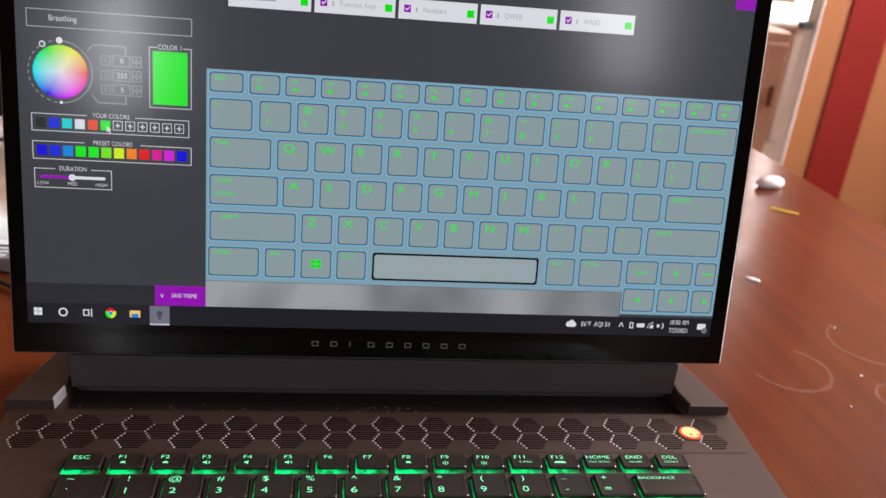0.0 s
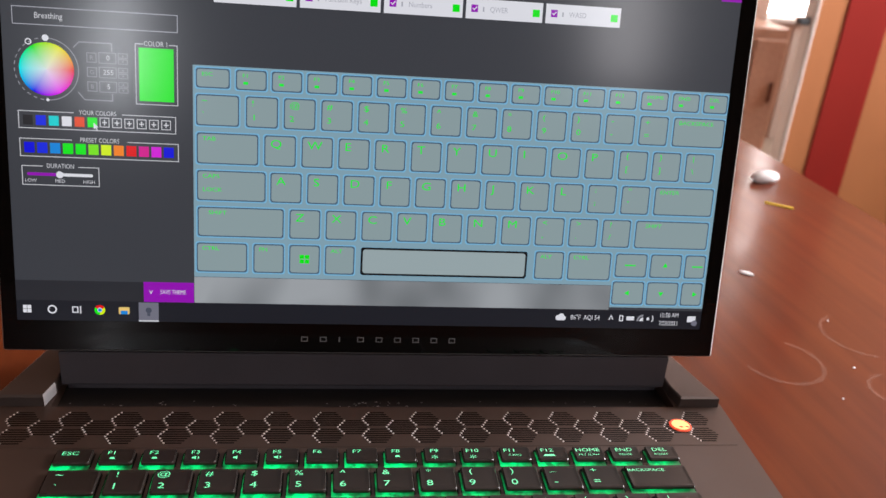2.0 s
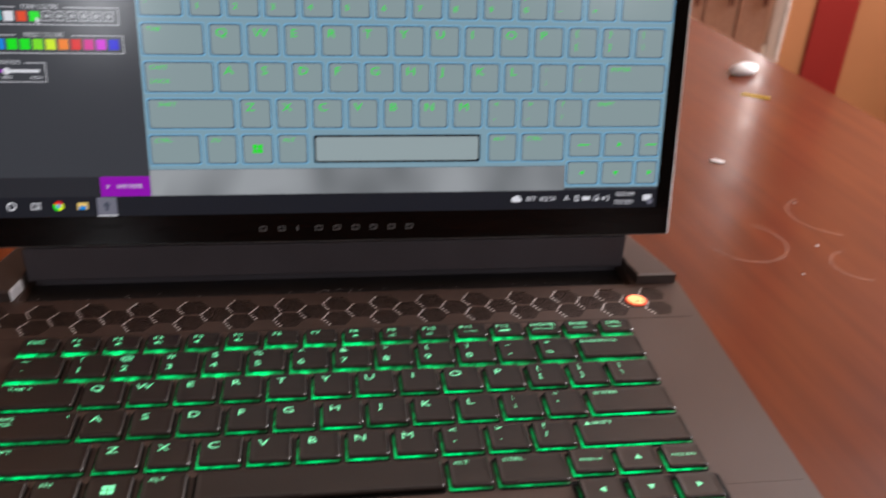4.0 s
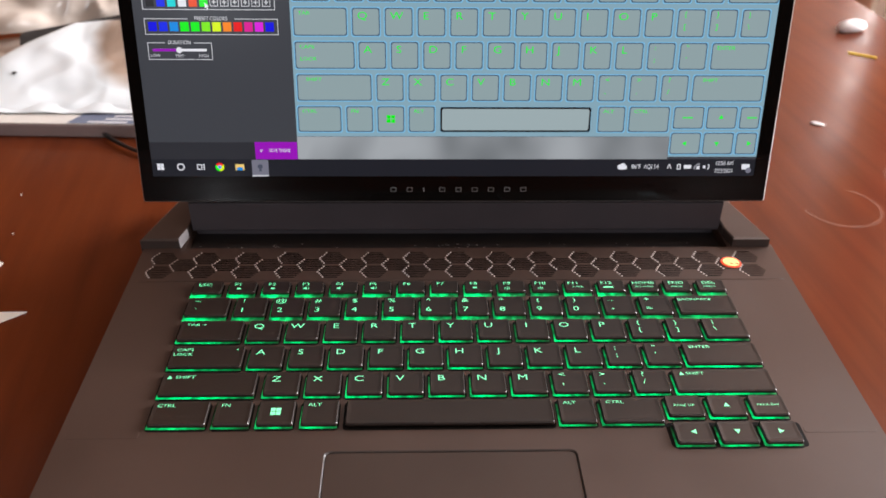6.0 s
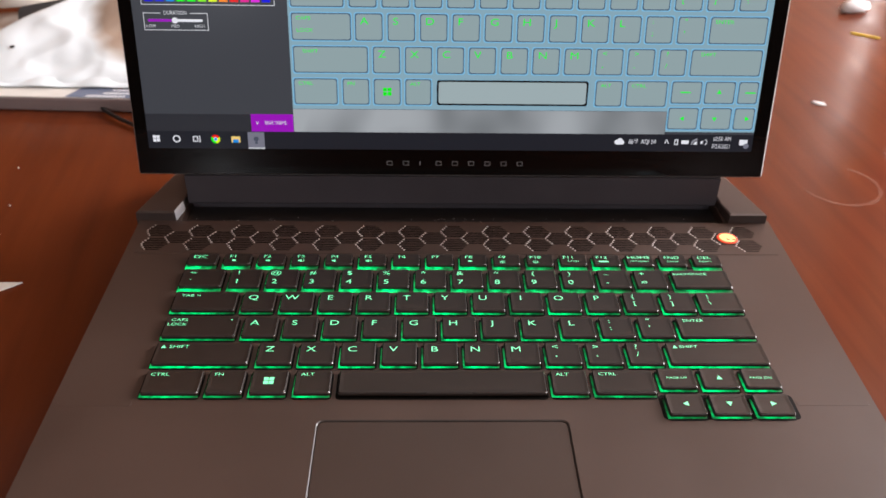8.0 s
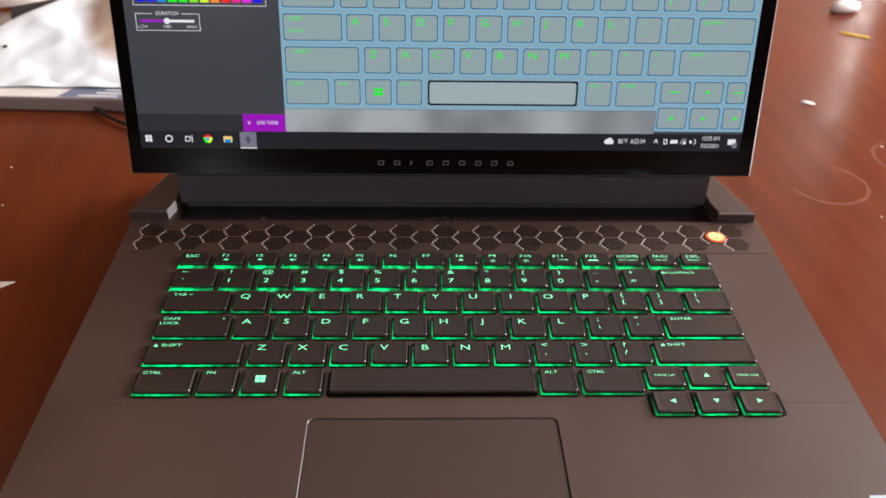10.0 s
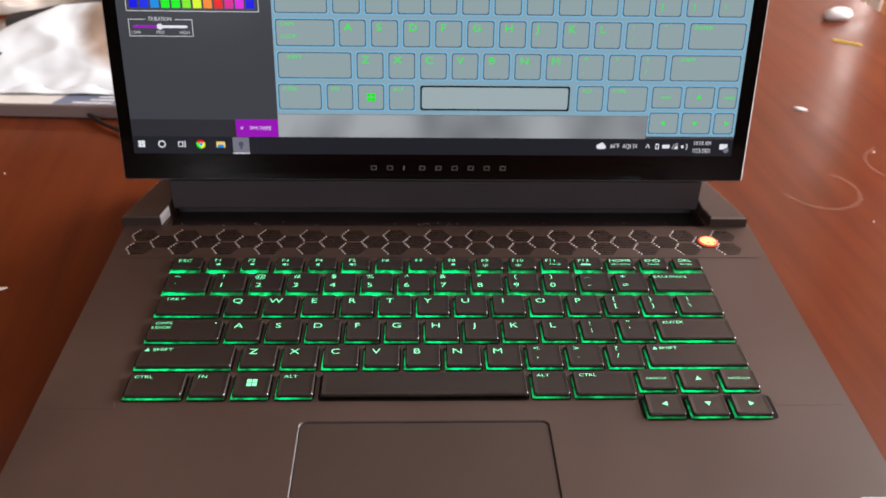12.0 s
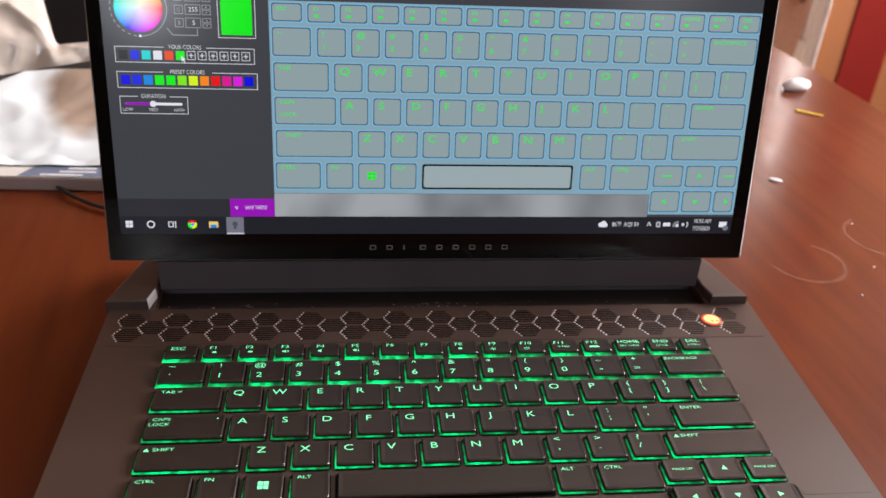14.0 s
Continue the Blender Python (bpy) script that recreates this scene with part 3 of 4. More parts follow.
def add_key(x0, x1, y0, y1, texts):
    """A key from its edges in millimetres; texts are (words, x from its left, y from its back, size, align)."""
    w, h = x1 - x0, y1 - y0
    ob = put("key", key_mesh(w, h), laptop, pose((x0 + x1) / 2000, (y0 + y1) / 2000, D))
    gk = (round(w, 2), round(h, 2), y0 > 170)
    if gk not in GLOWMESH:
        a, b = w / 2000, h / 2000
        gap = rounded(-a - 0.0010, -b - 0.0016, a + 0.0005, b + 0.0004, 0.0018, 2)
        gv, gf = [], []
        lip, under = (0.0019, 0.0014) if y0 > 170 else (0.0004, 0.001)
        for px0, py0, px1, py1 in ((-a - 0.0006, -b - lip, a - 0.0002, -b + under), (-a - 0.0006, -b + under, -a + 0.001, b * 0.75)):
            q = len(gv)
            gv += [(px0, py0, 0.00014), (px1, py0, 0.00014), (px1, py1, 0.00014), (px0, py1, 0.00014)]
            gf.append((q, q + 1, q + 2, q + 3))
        GLOWMESH[gk] = [mesh_from("key_opening", [(px, py, 0.00008) for px, py in gap], [tuple(range(len(gap)))], TRAY), mesh_from("light_gap", gv, gf, GLOW)]
    put("key_opening", GLOWMESH[gk][0], ob)
    if not (y0 == B0 and w > 30):
        put("light_gap", GLOWMESH[gk][1], ob)
    for body, tx, ty, size, align in texts:
        put("legend", text_mesh(body, size / 1000, LEGEND, 1.3, align), ob, pose((tx - w / 2) / 1000, (h / 2 - ty) / 1000, 0.00243))
    return ob


B0, B1 = 99.8, 115.2
F0, F1 = 195.9, 205.9
add_key(-141.4, -125.6, F0, F1, [("ESC", 6.4, 3.4, 3.4, "CENTER")])
names = ["F%d" % k for k in range(1, 13)] + ["HOME", "END"]
subs = {10: "T-PAD", 12: "PRT SCRN", 13: "PAUSE"}
for k, nm in enumerate(names):
    xx = -122.4 + k * 17.9
    tx = [(nm, 4.9 if k < 12 else 7.0, 3.0, 3.3, "CENTER")]
    if k in subs:
        tx.append((subs[k], 7.0, 6.4, 1.7, "CENTER"))
    ob = add_key(xx, xx + 14.6, F0, F1, tx)
    if k in (8, 9):
        put("symbol", text_mesh("*", 0.0062, LEGEND, 1.2, "CENTER"), ob, pose(-0.0024, -0.0036, 0.00244))
    if k in (2, 3, 4):
        put("symbol", mesh_from("symbol", [(px / 1000, py / 1000, 0.00244) for px, py in ((-3.6, -1.2), (-2.8, -1.2), (-1.8, -0.5), (-1.8, -2.9), (-2.8, -2.2), (-3.6, -2.2))], [(0, 1, 4, 5), (1, 2, 3, 4)], LEGEND), ob)
        if k != 3:
            put("symbol", mesh_from("symbol", [(px / 1000, py / 1000, 0.00244) for px, py in ((-1.2, -0.8), (-0.8, -0.8), (-0.4, -1.7), (-0.8, -2.6), (-1.2, -2.6), (-0.8, -1.7))], [(0, 1, 2, 5), (5, 2, 3, 4)], LEGEND), ob)
    elif k in (0, 1, 7, 11):
        wv = 0.0012 if k != 11 else 0.003
        put("symbol", mesh_from("symbol", [(-0.0017 - wv, -0.0022, 0.00244), (-0.0017 + wv, -0.0022, 0.00244), (-0.0017 + wv * 0.7, -0.0010, 0.00244), (-0.0017 - wv * 0.7, -0.0010, 0.00244)], [(0, 1, 2, 3)], LEGEND), ob)
add_key(128.4, 143.6, F0, F1, [("DEL", 6.6, 3.0, 3.3, "CENTER"), ("INSERT", 6.6, 6.4, 1.7, "CENTER")])
N0, N1 = 176.4, 191.9
add_key(-141.2, -119.4, N0, N1, [("~", 5.6, 3.6, 4.6, "CENTER"), ("`", 5.6, 11.2, 4.6, "CENTER")])
for k, (a, b) in enumerate(zip("!@#$%^&*()-+", "1234567890-=")):
    xx = -116.4 + k * 19.1
    add_key(xx, xx + 16.4, N0, N1, [("_" if k == 10 else a, 4.4, 2.8 if k == 10 else 3.7, 4.5, "CENTER"), (b, 4.4, 11.2, 5.0, "CENTER")])
add_key(113.6, 143.6, N0, N1, [("BACKSPACE", 9.8, 3.9, 2.55, "CENTER")])
T0, T1 = 157.3, 172.7
add_key(-140.6, -109.1, T0, T1, [("TAB", 6.5, 3.8, 2.72, "CENTER"), ("=", 11.9, 3.8, 2.9, "CENTER")])
for k, a in enumerate("QWERTYUIOP"):
    xx = -106.6 + k * 19.1
    add_key(xx, xx + 16.4, T0, T1, [(a, 5.4, 5.3, 5.1, "CENTER")])
for k, (a, b) in enumerate(zip("{}", "[]")):
    xx = -106.6 + (k + 10) * 19.1
    add_key(xx, xx + 16.4, T0, T1, [(a, 5.0, 4.0, 4.0, "CENTER"), (b, 5.0, 9.4, 4.0, "CENTER")])
add_key(122.0, 143.8, T0, T1, [("|", 5.6, 3.6, 3.8, "CENTER"), ("\\", 5.6, 8.8, 4.2, "CENTER")])
C0, C1 = 137.6, 153.0
add_key(-140.3, -105.4, C0, C1, [("CAPS", 6.6, 3.2, 2.72, "CENTER"), ("LOCK", 6.0, 6.5, 2.72, "CENTER"), (".", 31.5, 1.6, 6.0, "CENTER")])
for k, a in enumerate("ASDFGHJKL"):
    xx = -102.8 + k * 19.08
    add_key(xx, xx + 16.5, C0, C1, [(a, 5.4, 5.3, 5.1, "CENTER")])
for k, (a, b) in enumerate(zip(":\"", ";'")):
    xx = -102.8 + (k + 9) * 19.08
    add_key(xx, xx + 16.5, C0, C1, [(a, 5.0, 3.6, 4.6, "CENTER"), (b, 5.0, 8.8, 4.6, "CENTER")])
add_key(107.1, 143.6, C0, C1, [("ENTER", 8.3, 3.2, 2.72, "CENTER")])
S0, S1 = 118.7, 134.0
add_key(-140.2, -96.3, S0, S1, [("SHIFT", 10.7, 3.6, 2.88, "CENTER")])
for k, a in enumerate("ZXCVBNM"):
    xx = -92.8 + k * 19.03
    add_key(xx, xx + 16.4, S0, S1, [(a, 5.4, 5.3, 5.1, "CENTER")])
for k, (a, b) in enumerate(zip("<>?", ",./")):
    xx = -92.8 + (k + 7) * 19.03
    add_key(xx, xx + 16.4, S0, S1, [(a, 4.8, 3.6, 4.4, "CENTER"), (b, 4.8, 8.8, 4.4, "CENTER")])
add_key(97.5, 143.8, S0, S1, [("SHIFT", 10.7, 3.4, 2.72, "CENTER")])
B0, B1 = 99.8, 115.2
add_key(-140.0, -114.6, B0, B1, [("CTRL", 6.3, 3.4, 2.64, "CENTER")])
add_key(-111.9, -95.6, B0, B1, [("FN", 4.5, 3.4, 2.64, "CENTER")])
win_key = add_key(-92.9, -76.6, B0, B1, [])
add_key(-73.5, -57.2, B0, B1, [("ALT", 5.5, 3.4, 2.64, "CENTER")])
add_key(-54.0, 38.4, B0, B1, [])
add_key(40.7, 57.1, B0, B1, [("ALT", 5.4, 3.4, 2.64, "CENTER")])
add_key(59.7, 87.1, B0, B1, [("CTRL", 6.9, 3.2, 2.64, "CENTER")])
for k, nm in enumerate(("PAGE UP", "", "PAGE DN")):
    pk = add_key(89.6 + 19.1 * k, 106.1 + 19.0 * k, 103.3, 116.2, [(nm, 8.0, 6.6, 1.85, "CENTER")] if nm else [])
    if k == 1:
        up_key = pk
left_key, down_key, right_key = [add_key(89.4 + 19.3 * k, 106.1 + 19.2 * k, 87.0, 99.9, []) for k in range(3)]


# black sheet laid on the uncut deck paints the shade of the arrow well
v, f = slab(0.0872, 0.0862, D - 0.0002, 0.1470, 0.1010, D + 0.00006, 0.002, 0.00002)
put("arrow_well", mesh_from("arrow_well", v, f, TRAY), laptop, label="flat black sheet as the shade of the arrow key well")


def triangle_mark(ob, turn, x=0.0, y=0.0, s=0.0014):
    pts = [(0, 1.0), (-1.0, -0.8), (1.0, -0.8)]
    c, sn = math.cos(radians(turn)), math.sin(radians(turn))
    put("arrow", mesh_from("arrow", [(x + s * (a * c - b * sn), y + s * (a * sn + b * c), 0.00243) for a, b in pts], [(0, 1, 2)], LEGEND), ob)


triangle_mark(up_key, 0)
triangle_mark(left_key, 90)
triangle_mark(down_key, 180)
triangle_mark(right_key, -90)
for ob in laptop.children:
    if ob.name.startswith("key") and any(c.data == text_mesh("SHIFT", 2.88 / 1000, LEGEND, 1.3, "CENTER") for c in ob.children):
        triangle_mark(ob, 0, -0.0184, 0.0040, 0.0012)
    if ob.name.startswith("key") and any(c.data == text_mesh("SHIFT", 2.72 / 1000, LEGEND, 1.3, "CENTER") for c in ob.children):
        triangle_mark(ob, 0, -0.0188, 0.0042, 0.0012)
for a in (0, 1):
    for b in (0, 1):
        x0, y0 = -0.0024 + a * 0.0024, -0.0018 + b * 0.0023
        put("legend_square", mesh_from("legend_square", [(x0, y0, 0.00243), (x0 + 0.0021, y0, 0.00243), (x0 + 0.0021, y0 + 0.002, 0.00243), (x0, y0 + 0.002, 0.00243)], [(0, 1, 2, 3)], LEGEND), win_key)

# ---- the display ----
TILT_BACK, SY, SZ, SW, SH = 11.73, 0.25774, 0.03713, 0.3415, 0.1921
FACE = pose(0, SY + 0.0012, SZ + D, 90 - TILT_BACK)
BX0, BX1, BY0, BY1 = -0.1785, 0.1800, -0.0158, 0.2035
v, f = slab(BX0, BY0, -0.0062, BX1, BY1, -0.0008, 0.0013, 0.001)
put("display_lid", mesh_from("display_lid", v, f, LID), laptop, FACE, label="grey back shell of the display")
rim_o, rim_i = rounded(BX0 + 0.0006, BY0 + 0.0006, BX1 - 0.0011, BY1 - 0.0006, 0.001), rounded(-SW / 2, 0, SW / 2, SH, 0.0004)
n = len(rim_o)
vs = [(x, y, -0.0008) for x, y in rim_o] + [(x, y, 0.0002) for x, y in rounded(BX0 + 0.001, BY0 + 0.001, BX1 - 0.0015, BY1 - 0.001, 0.0009)] + [(x, y, 0.0002) for x, y in rim_i] + [(x, y, -0.0004) for x, y in rim_i]
fs = [(k * n + i, k * n + (i + 1) % n, (k + 1) * n + (i + 1) % n, (k + 1) * n + i) for k in range(3) for i in range(n)]
bezel = put("bezel", mesh_from("bezel", vs, fs, BEZEL), laptop, FACE, label="glossy black bezel")
# wordmark on the chin, as nine plain hollow boxes
for k in range(9):
    wx, ww, st = -0.0358 + k * 0.00929 - 0.00165, 0.0007 if k == 2 else 0.0033, 0.00042
    if k == 2:
        cells = [(wx, -0.0092, wx + ww, -0.0066)]
    else:
        cells = [(wx, -0.0092, wx + st, -0.0066), (wx + ww - st, -0.0092, wx + ww, -0.0066), (wx + st, -0.0092, wx + ww - st, -0.0092 + st), (wx + st, -0.0066 - st, wx + ww - st, -0.0066)]
    wv = [(px, py, 0.00032) for c0, d0, c1, d1 in cells for px, py in ((c0, d0), (c1, d0), (c1, d1), (c0, d1))]
    put("wordmark_bar", mesh_from("wordmark_bar", wv, [tuple(range(4 * i, 4 * i + 4)) for i in range(len(cells))], WORD), bezel)

UI = {n_: screen_mat("ui_" + n_, *c) for n_, c in dict(
    panel=(59, 61, 66), faint=(168, 168, 176), footer=(40, 41, 46), taskbar=(25, 27, 34), line=(205, 205, 208), dim=(138, 138, 144), board=(129, 161, 174), edge=(119, 178, 210), groove=(72, 94, 114),
    face=(139, 157, 158), space=(152, 167, 168), spacedge=(12, 12, 14), strip=(134, 137, 138), purple=(146, 12, 174), white=(222, 222, 226), green=(0, 230, 0), label=(30, 236, 54),
    black=(34, 33, 36), blue=(0, 0, 214), blue2=(10, 36, 220), sky=(10, 132, 214), teal=(10, 205, 205), orange=(225, 70, 20), amber=(240, 130, 20), lime=(120, 225, 0), yellow=(210, 238, 0), red=(222, 6, 6),
    pink=(212, 14, 140), magenta=(212, 24, 212), folder=(232, 198, 112), hot=(70, 74, 88), app=(112, 112, 124)).items()}
strip_fac = noise_tex(UI["strip"], 26, 1.0, (1, 0.6, 1))
link(UI["strip"], ramp(UI["strip"], strip_fac, [(0.35, srgb(112, 116, 118)), (0.62, srgb(158, 162, 164))]), UI["strip"].node_tree.nodes["Principled BSDF"].inputs["Emission Color"])
screen = put("screen", mesh_from("screen", [(-SW / 2, 0, 0), (SW / 2, 0, 0), (SW / 2, SH, 0), (-SW / 2, SH, 0)], [(0, 1, 2, 3)], UI["panel"]), laptop, FACE, label="lit screen showing a keyboard colour editor")
LAYER = 0.00006


def ux(x):
    return (x / 1920 - 0.5) * SW


def uy(y):
    return (1080 - y) / 1080 * SH


def ui_rect(name, x0, y0, x1, y1, mat, level=1, r=0):
    pts = rounded(ux(x0), uy(y1), ux(x1), uy(y0), r / 1920 * SW, 2) if r else [(ux(x0), uy(y1)), (ux(x1), uy(y1)), (ux(x1), uy(y0)), (ux(x0), uy(y0))]
    return put(name, mesh_from(name, [(a, b, LAYER * level) for a, b in pts], [tuple(range(len(pts)))], UI[mat]), screen)


def ui_frame(name, x0, y0, x1, y1, mat, level=2, t=2.0, gap=None):
    q = [(x0, y0, x0 + t, y1), (x1 - t, y0, x1, y1), (x0, y1 - t, x1, y1)]
    q += [(x0, y0, gap[0], y0 + t), (gap[1], y0, x1, y0 + t)] if gap else [(x0, y0, x1, y0 + t)]
    vs, fs = [], []
    for a, b, c, d in q:
        k = len(vs)
        vs += [(ux(a), uy(d), LAYER * level), (ux(c), uy(d), LAYER * level), (ux(c), uy(b), LAYER * level), (ux(a), uy(b), LAYER * level)]
        fs.append((k, k + 1, k + 2, k + 3))
    return put(name, mesh_from(name, vs, fs, UI[mat]), screen)


def ui_text(body, x, y, px, mat="line", level=3, align="CENTER", wide=1.0):
    return put("screen_text", text_mesh(body, px / 1080 * SH * 1.38, UI[mat], wide, align), screen, pose(ux(x), uy(y), LAYER * level))


def ui_disc(name, x, y, r, mat, level=3, r0=0.0, a0=0, a1=360, count=28):
    vs, fs = [], []
    k_ = SW / 1920
    for k in range(count + 1):
        a = radians(a0 + (a1 - a0) * k / count)
        for rr in (r0, r):
            vs.append((ux(x) + rr * k_ * math.cos(a), uy(y) + rr * k_ * math.sin(a), LAYER * level))
    for k in range(count):
        fs.append((2 * k, 2 * k + 1, 2 * k + 3, 2 * k + 2))
    return put(name, mesh_from(name, vs, fs, UI[mat]), screen)


ui_rect("footer_bar", 0, 969, 460, 1024, "footer")
ui_rect("taskbar", 0, 1024, 1920, 1080, "taskbar")
ui_rect("keyboard_picture", 460, 387, 1920, 950, "board")
ui_rect("keyboard_picture", 1634, 950, 1920, 1016, "board")
ui_rect("lower_strip", 460, 951, 1633, 1024, "strip")
ui_rect("save_button", 327, 968, 459, 1024, "purple", 2)
ui_text("SAVE THEME", 404, 996, 12, "white", wide=0.72)
ui_text("v", 346, 995, 16, "white")
# column of settings
ui_frame("effect_box", 26, 267, 424, 311, "faint")
ui_text("Breathing", 112, 288, 15, "line", wide=0.85)
ui_frame("colour_box", 318, 342, 423, 495, "line", gap=(338, 402))
ui_rect("colour_fill", 327, 352, 413, 486, "green", 2)
ui_text("COLOR 1", 370, 342, 13, wide=0.8)
for k, val in enumerate(("0", "255", "5")):
    yy = 369 + 36 * k
    ui_frame("value_box", 200, yy + 2, 224, yy + 27, "dim", t=2)
    ui_text("RGB"[k], 212, yy + 15, 11, "dim")
    ui_frame("value_box", 229, yy, 272, yy + 28, "dim", t=2)
    ui_text(val, 252, yy + 14, 13)
    ui_frame("stepper", 276, yy, 300, yy + 13, "dim", t=2)
    ui_frame("stepper", 276, yy + 15, 300, yy + 28, "dim", t=2)
    ui_disc("stepper_arrow", 288, yy + 7, 3.5, "dim", 3, 0, 90, 450, 3)
    ui_disc("stepper_arrow", 288, yy + 21, 3.5, "dim", 3, 0, 270, 630, 3)
for a, b, c, d in ((182, 345, 262, 348), (260, 345, 263, 366), (192, 488, 262, 491), (259, 472, 262, 490)):
    ui_rect("connector", a, b, c, d, "dim", 2)
for pts in (((168, 360), (182, 345), (184, 347), (170, 362)), ((176, 472), (178, 470), (194, 489), (192, 491))):
    put("connector", mesh_from("connector", [(ux(a), uy(b), LAYER * 2) for a, b in pts], [(0, 1, 2, 3)], UI["dim"]), screen)


def box_title(title, x0, y0, x1, y1):
    mid, half = (x0 + x1) / 2, len(title) * 5.0 + 4
    ui_frame("group_box", x0, y0, x1, y1, "line", gap=(mid - half, mid + half))
    ui_text(title, mid, y0, 12, wide=0.8)


box_title("YOUR COLORS", 29, 523, 417, 568)
for k, c in enumerate(("black", "blue2", "teal", "white", "orange", "green")):
    ui_rect("swatch", 40 + 31.4 * k, 534, 64 + 31.4 * k, 559, c, 2)
for k in range(6):
    xx = 227 + 30.6 * k
    ui_frame("empty_swatch", xx, 533, xx + 24, 558, "line", t=2)
    ui_rect("plus", xx + 6, 544, xx + 18, 547, "line", 2)
    ui_rect("plus", xx + 10.5, 539, xx + 13.5, 552, "line", 3)
box_title("PRESET COLORS", 29, 593, 423, 640)
for k, c in enumerate(("blue", "blue2", "sky", "green", "green", "lime", "yellow", "amber", "red", "pink", "magenta", "blue")):
    ui_rect("swatch", 40 + 31.4 * k, 603, 65 + 31.4 * k, 630, c, 2)
box_title("DURATION", 31, 663, 222, 714)
ui_rect("slider_track", 44, 681, 206, 689, "white", 2, 3)
ui_rect("slider_fill", 44, 681, 124, 689, "purple", 3, 3)
ui_disc("slider_knob", 124, 685, 9, "white", 4)
for tx, word in ((52, "LOW"), (124, "MED"), (196, "HIGH")):
    ui_text(word, tx, 702, 9)
put("pointer", mesh_from("pointer", [(ux(a), uy(b), LAYER * 5) for a, b in ((212, 547), (212, 564), (216, 560), (220.5, 568), (222.5, 567), (219, 559), (224, 558))], [(0, 1, 2, 3, 4, 5, 6)], UI["white"]), screen)
# colour wheel
WHEEL = bpy.data.materials.new("ui_wheel")
WHEEL.use_nodes = True
wp = WHEEL.node_tree.nodes["Principled BSDF"]
wp.inputs["Base Color"].default_value, wp.inputs["Roughness"].default_value, wp.inputs["Specular IOR Level"].default_value = (0.012, 0.012, 0.013, 1), 0.165, 0.2
att = node(WHEEL, "ShaderNodeTexCoord")
sep = node(WHEEL, "ShaderNodeSeparateXYZ")
link(WHEEL, att.outputs["Object"], sep.inputs[0])
ang = node(WHEEL, "ShaderNodeMath")
ang.operation = "ARCTAN2"
link(WHEEL, sep.outputs["Y"], ang.inputs[0])
link(WHEEL, sep.outputs["X"], ang.inputs[1])
hue = node(WHEEL, "ShaderNodeMapRange", From_Min=-math.pi, From_Max=math.pi, To_Min=0.5, To_Max=1.5)
link(WHEEL, ang.outputs[0], hue.inputs["Value"])
fr = node(WHEEL, "ShaderNodeMath")
fr.operation = "FRACT"
link(WHEEL, hue.outputs["Result"], fr.inputs[0])
ln = node(WHEEL, "ShaderNodeVectorMath")
ln.operation = "LENGTH"
link(WHEEL, att.outputs["Object"], ln.inputs[0])
sat = node(WHEEL, "ShaderNodeMapRange", From_Min=0.0, From_Max=66 / 1920 * SW, To_Min=0.1, To_Max=1.05)
link(WHEEL, ln.outputs["Value"], sat.inputs["Value"])
hsv = node(WHEEL, "ShaderNodeCombineColor")
hsv.mode = "HSV"
link(WHEEL, fr.outputs[0], hsv.inputs[0])
link(WHEEL, sat.outputs["Result"], hsv.inputs[1])
hsv.inputs[2].default_value = 0.82
link(WHEEL, hsv.outputs[0], wp.inputs["Emission Color"])
wp.inputs["Emission Strength"].default_value = 1.0
wr = 66 / 1920 * SW
put("colour_wheel", mesh_from("colour_wheel", [(wr * math.cos(2 * math.pi * k / 40), wr * math.sin(2 * math.pi * k / 40), 0) for k in range(40)], [tuple(range(40))], WHEEL), screen, pose(ux(103), uy(418), LAYER * 2))
ui_disc("wheel_ring", 103, 418, 78, "dim", 2, 75.5, -90, 90)
for k in range(14):
    ui_disc("wheel_dash", 103, 418, 78, "dim", 2, 75.5, 90 + k * 12.8, 97 + k * 12.8, 3)
ui_disc("wheel_knob", 103, 341, 8, "white", 4)
ui_disc("wheel_knob", 103, 494, 4, "white", 4)
ui_disc("wheel_knob", 62, 352, 8, "white", 4, 5)
# row of zones at the top
for k in range(5):
    xx = 513 + 215.6 * k
    ui_rect("zone_tab", xx, 178, xx + 207, 229, "white", 2)
    ui_rect("check_box", xx + 14, 193, xx + 32, 212, "purple", 3)
    put("check_tick", mesh_from("check_tick", [(ux(xx + a), uy(b), LAYER * 4) for a, b in ((17, 203), (19, 201), (22, 204), (28, 197), (30, 199), (22, 208))], [(0, 1, 2, 5), (2, 3, 4, 5)], UI["white"]), screen)
    ui_rect("zone_colour", xx + 180, 196, xx + 199, 215, "green", 3)
    ui_rect("word_bar", xx + 45, 198, xx + 49, 210, "faint", 3)
    if k:
        ui_text(("", "Function Keys", "Numbers", "QWER", "WASD")[k], xx + 64, 204, 14, "faint", 3, "LEFT", 0.85)
    else:
        ui_rect("word_bar", xx + 66, 199, xx + 118, 210, "faint", 3)
ui_rect("corner_button", 1862, 92, 1920, 142, "purple", 2)

# pictured keys
PICKEY = {}


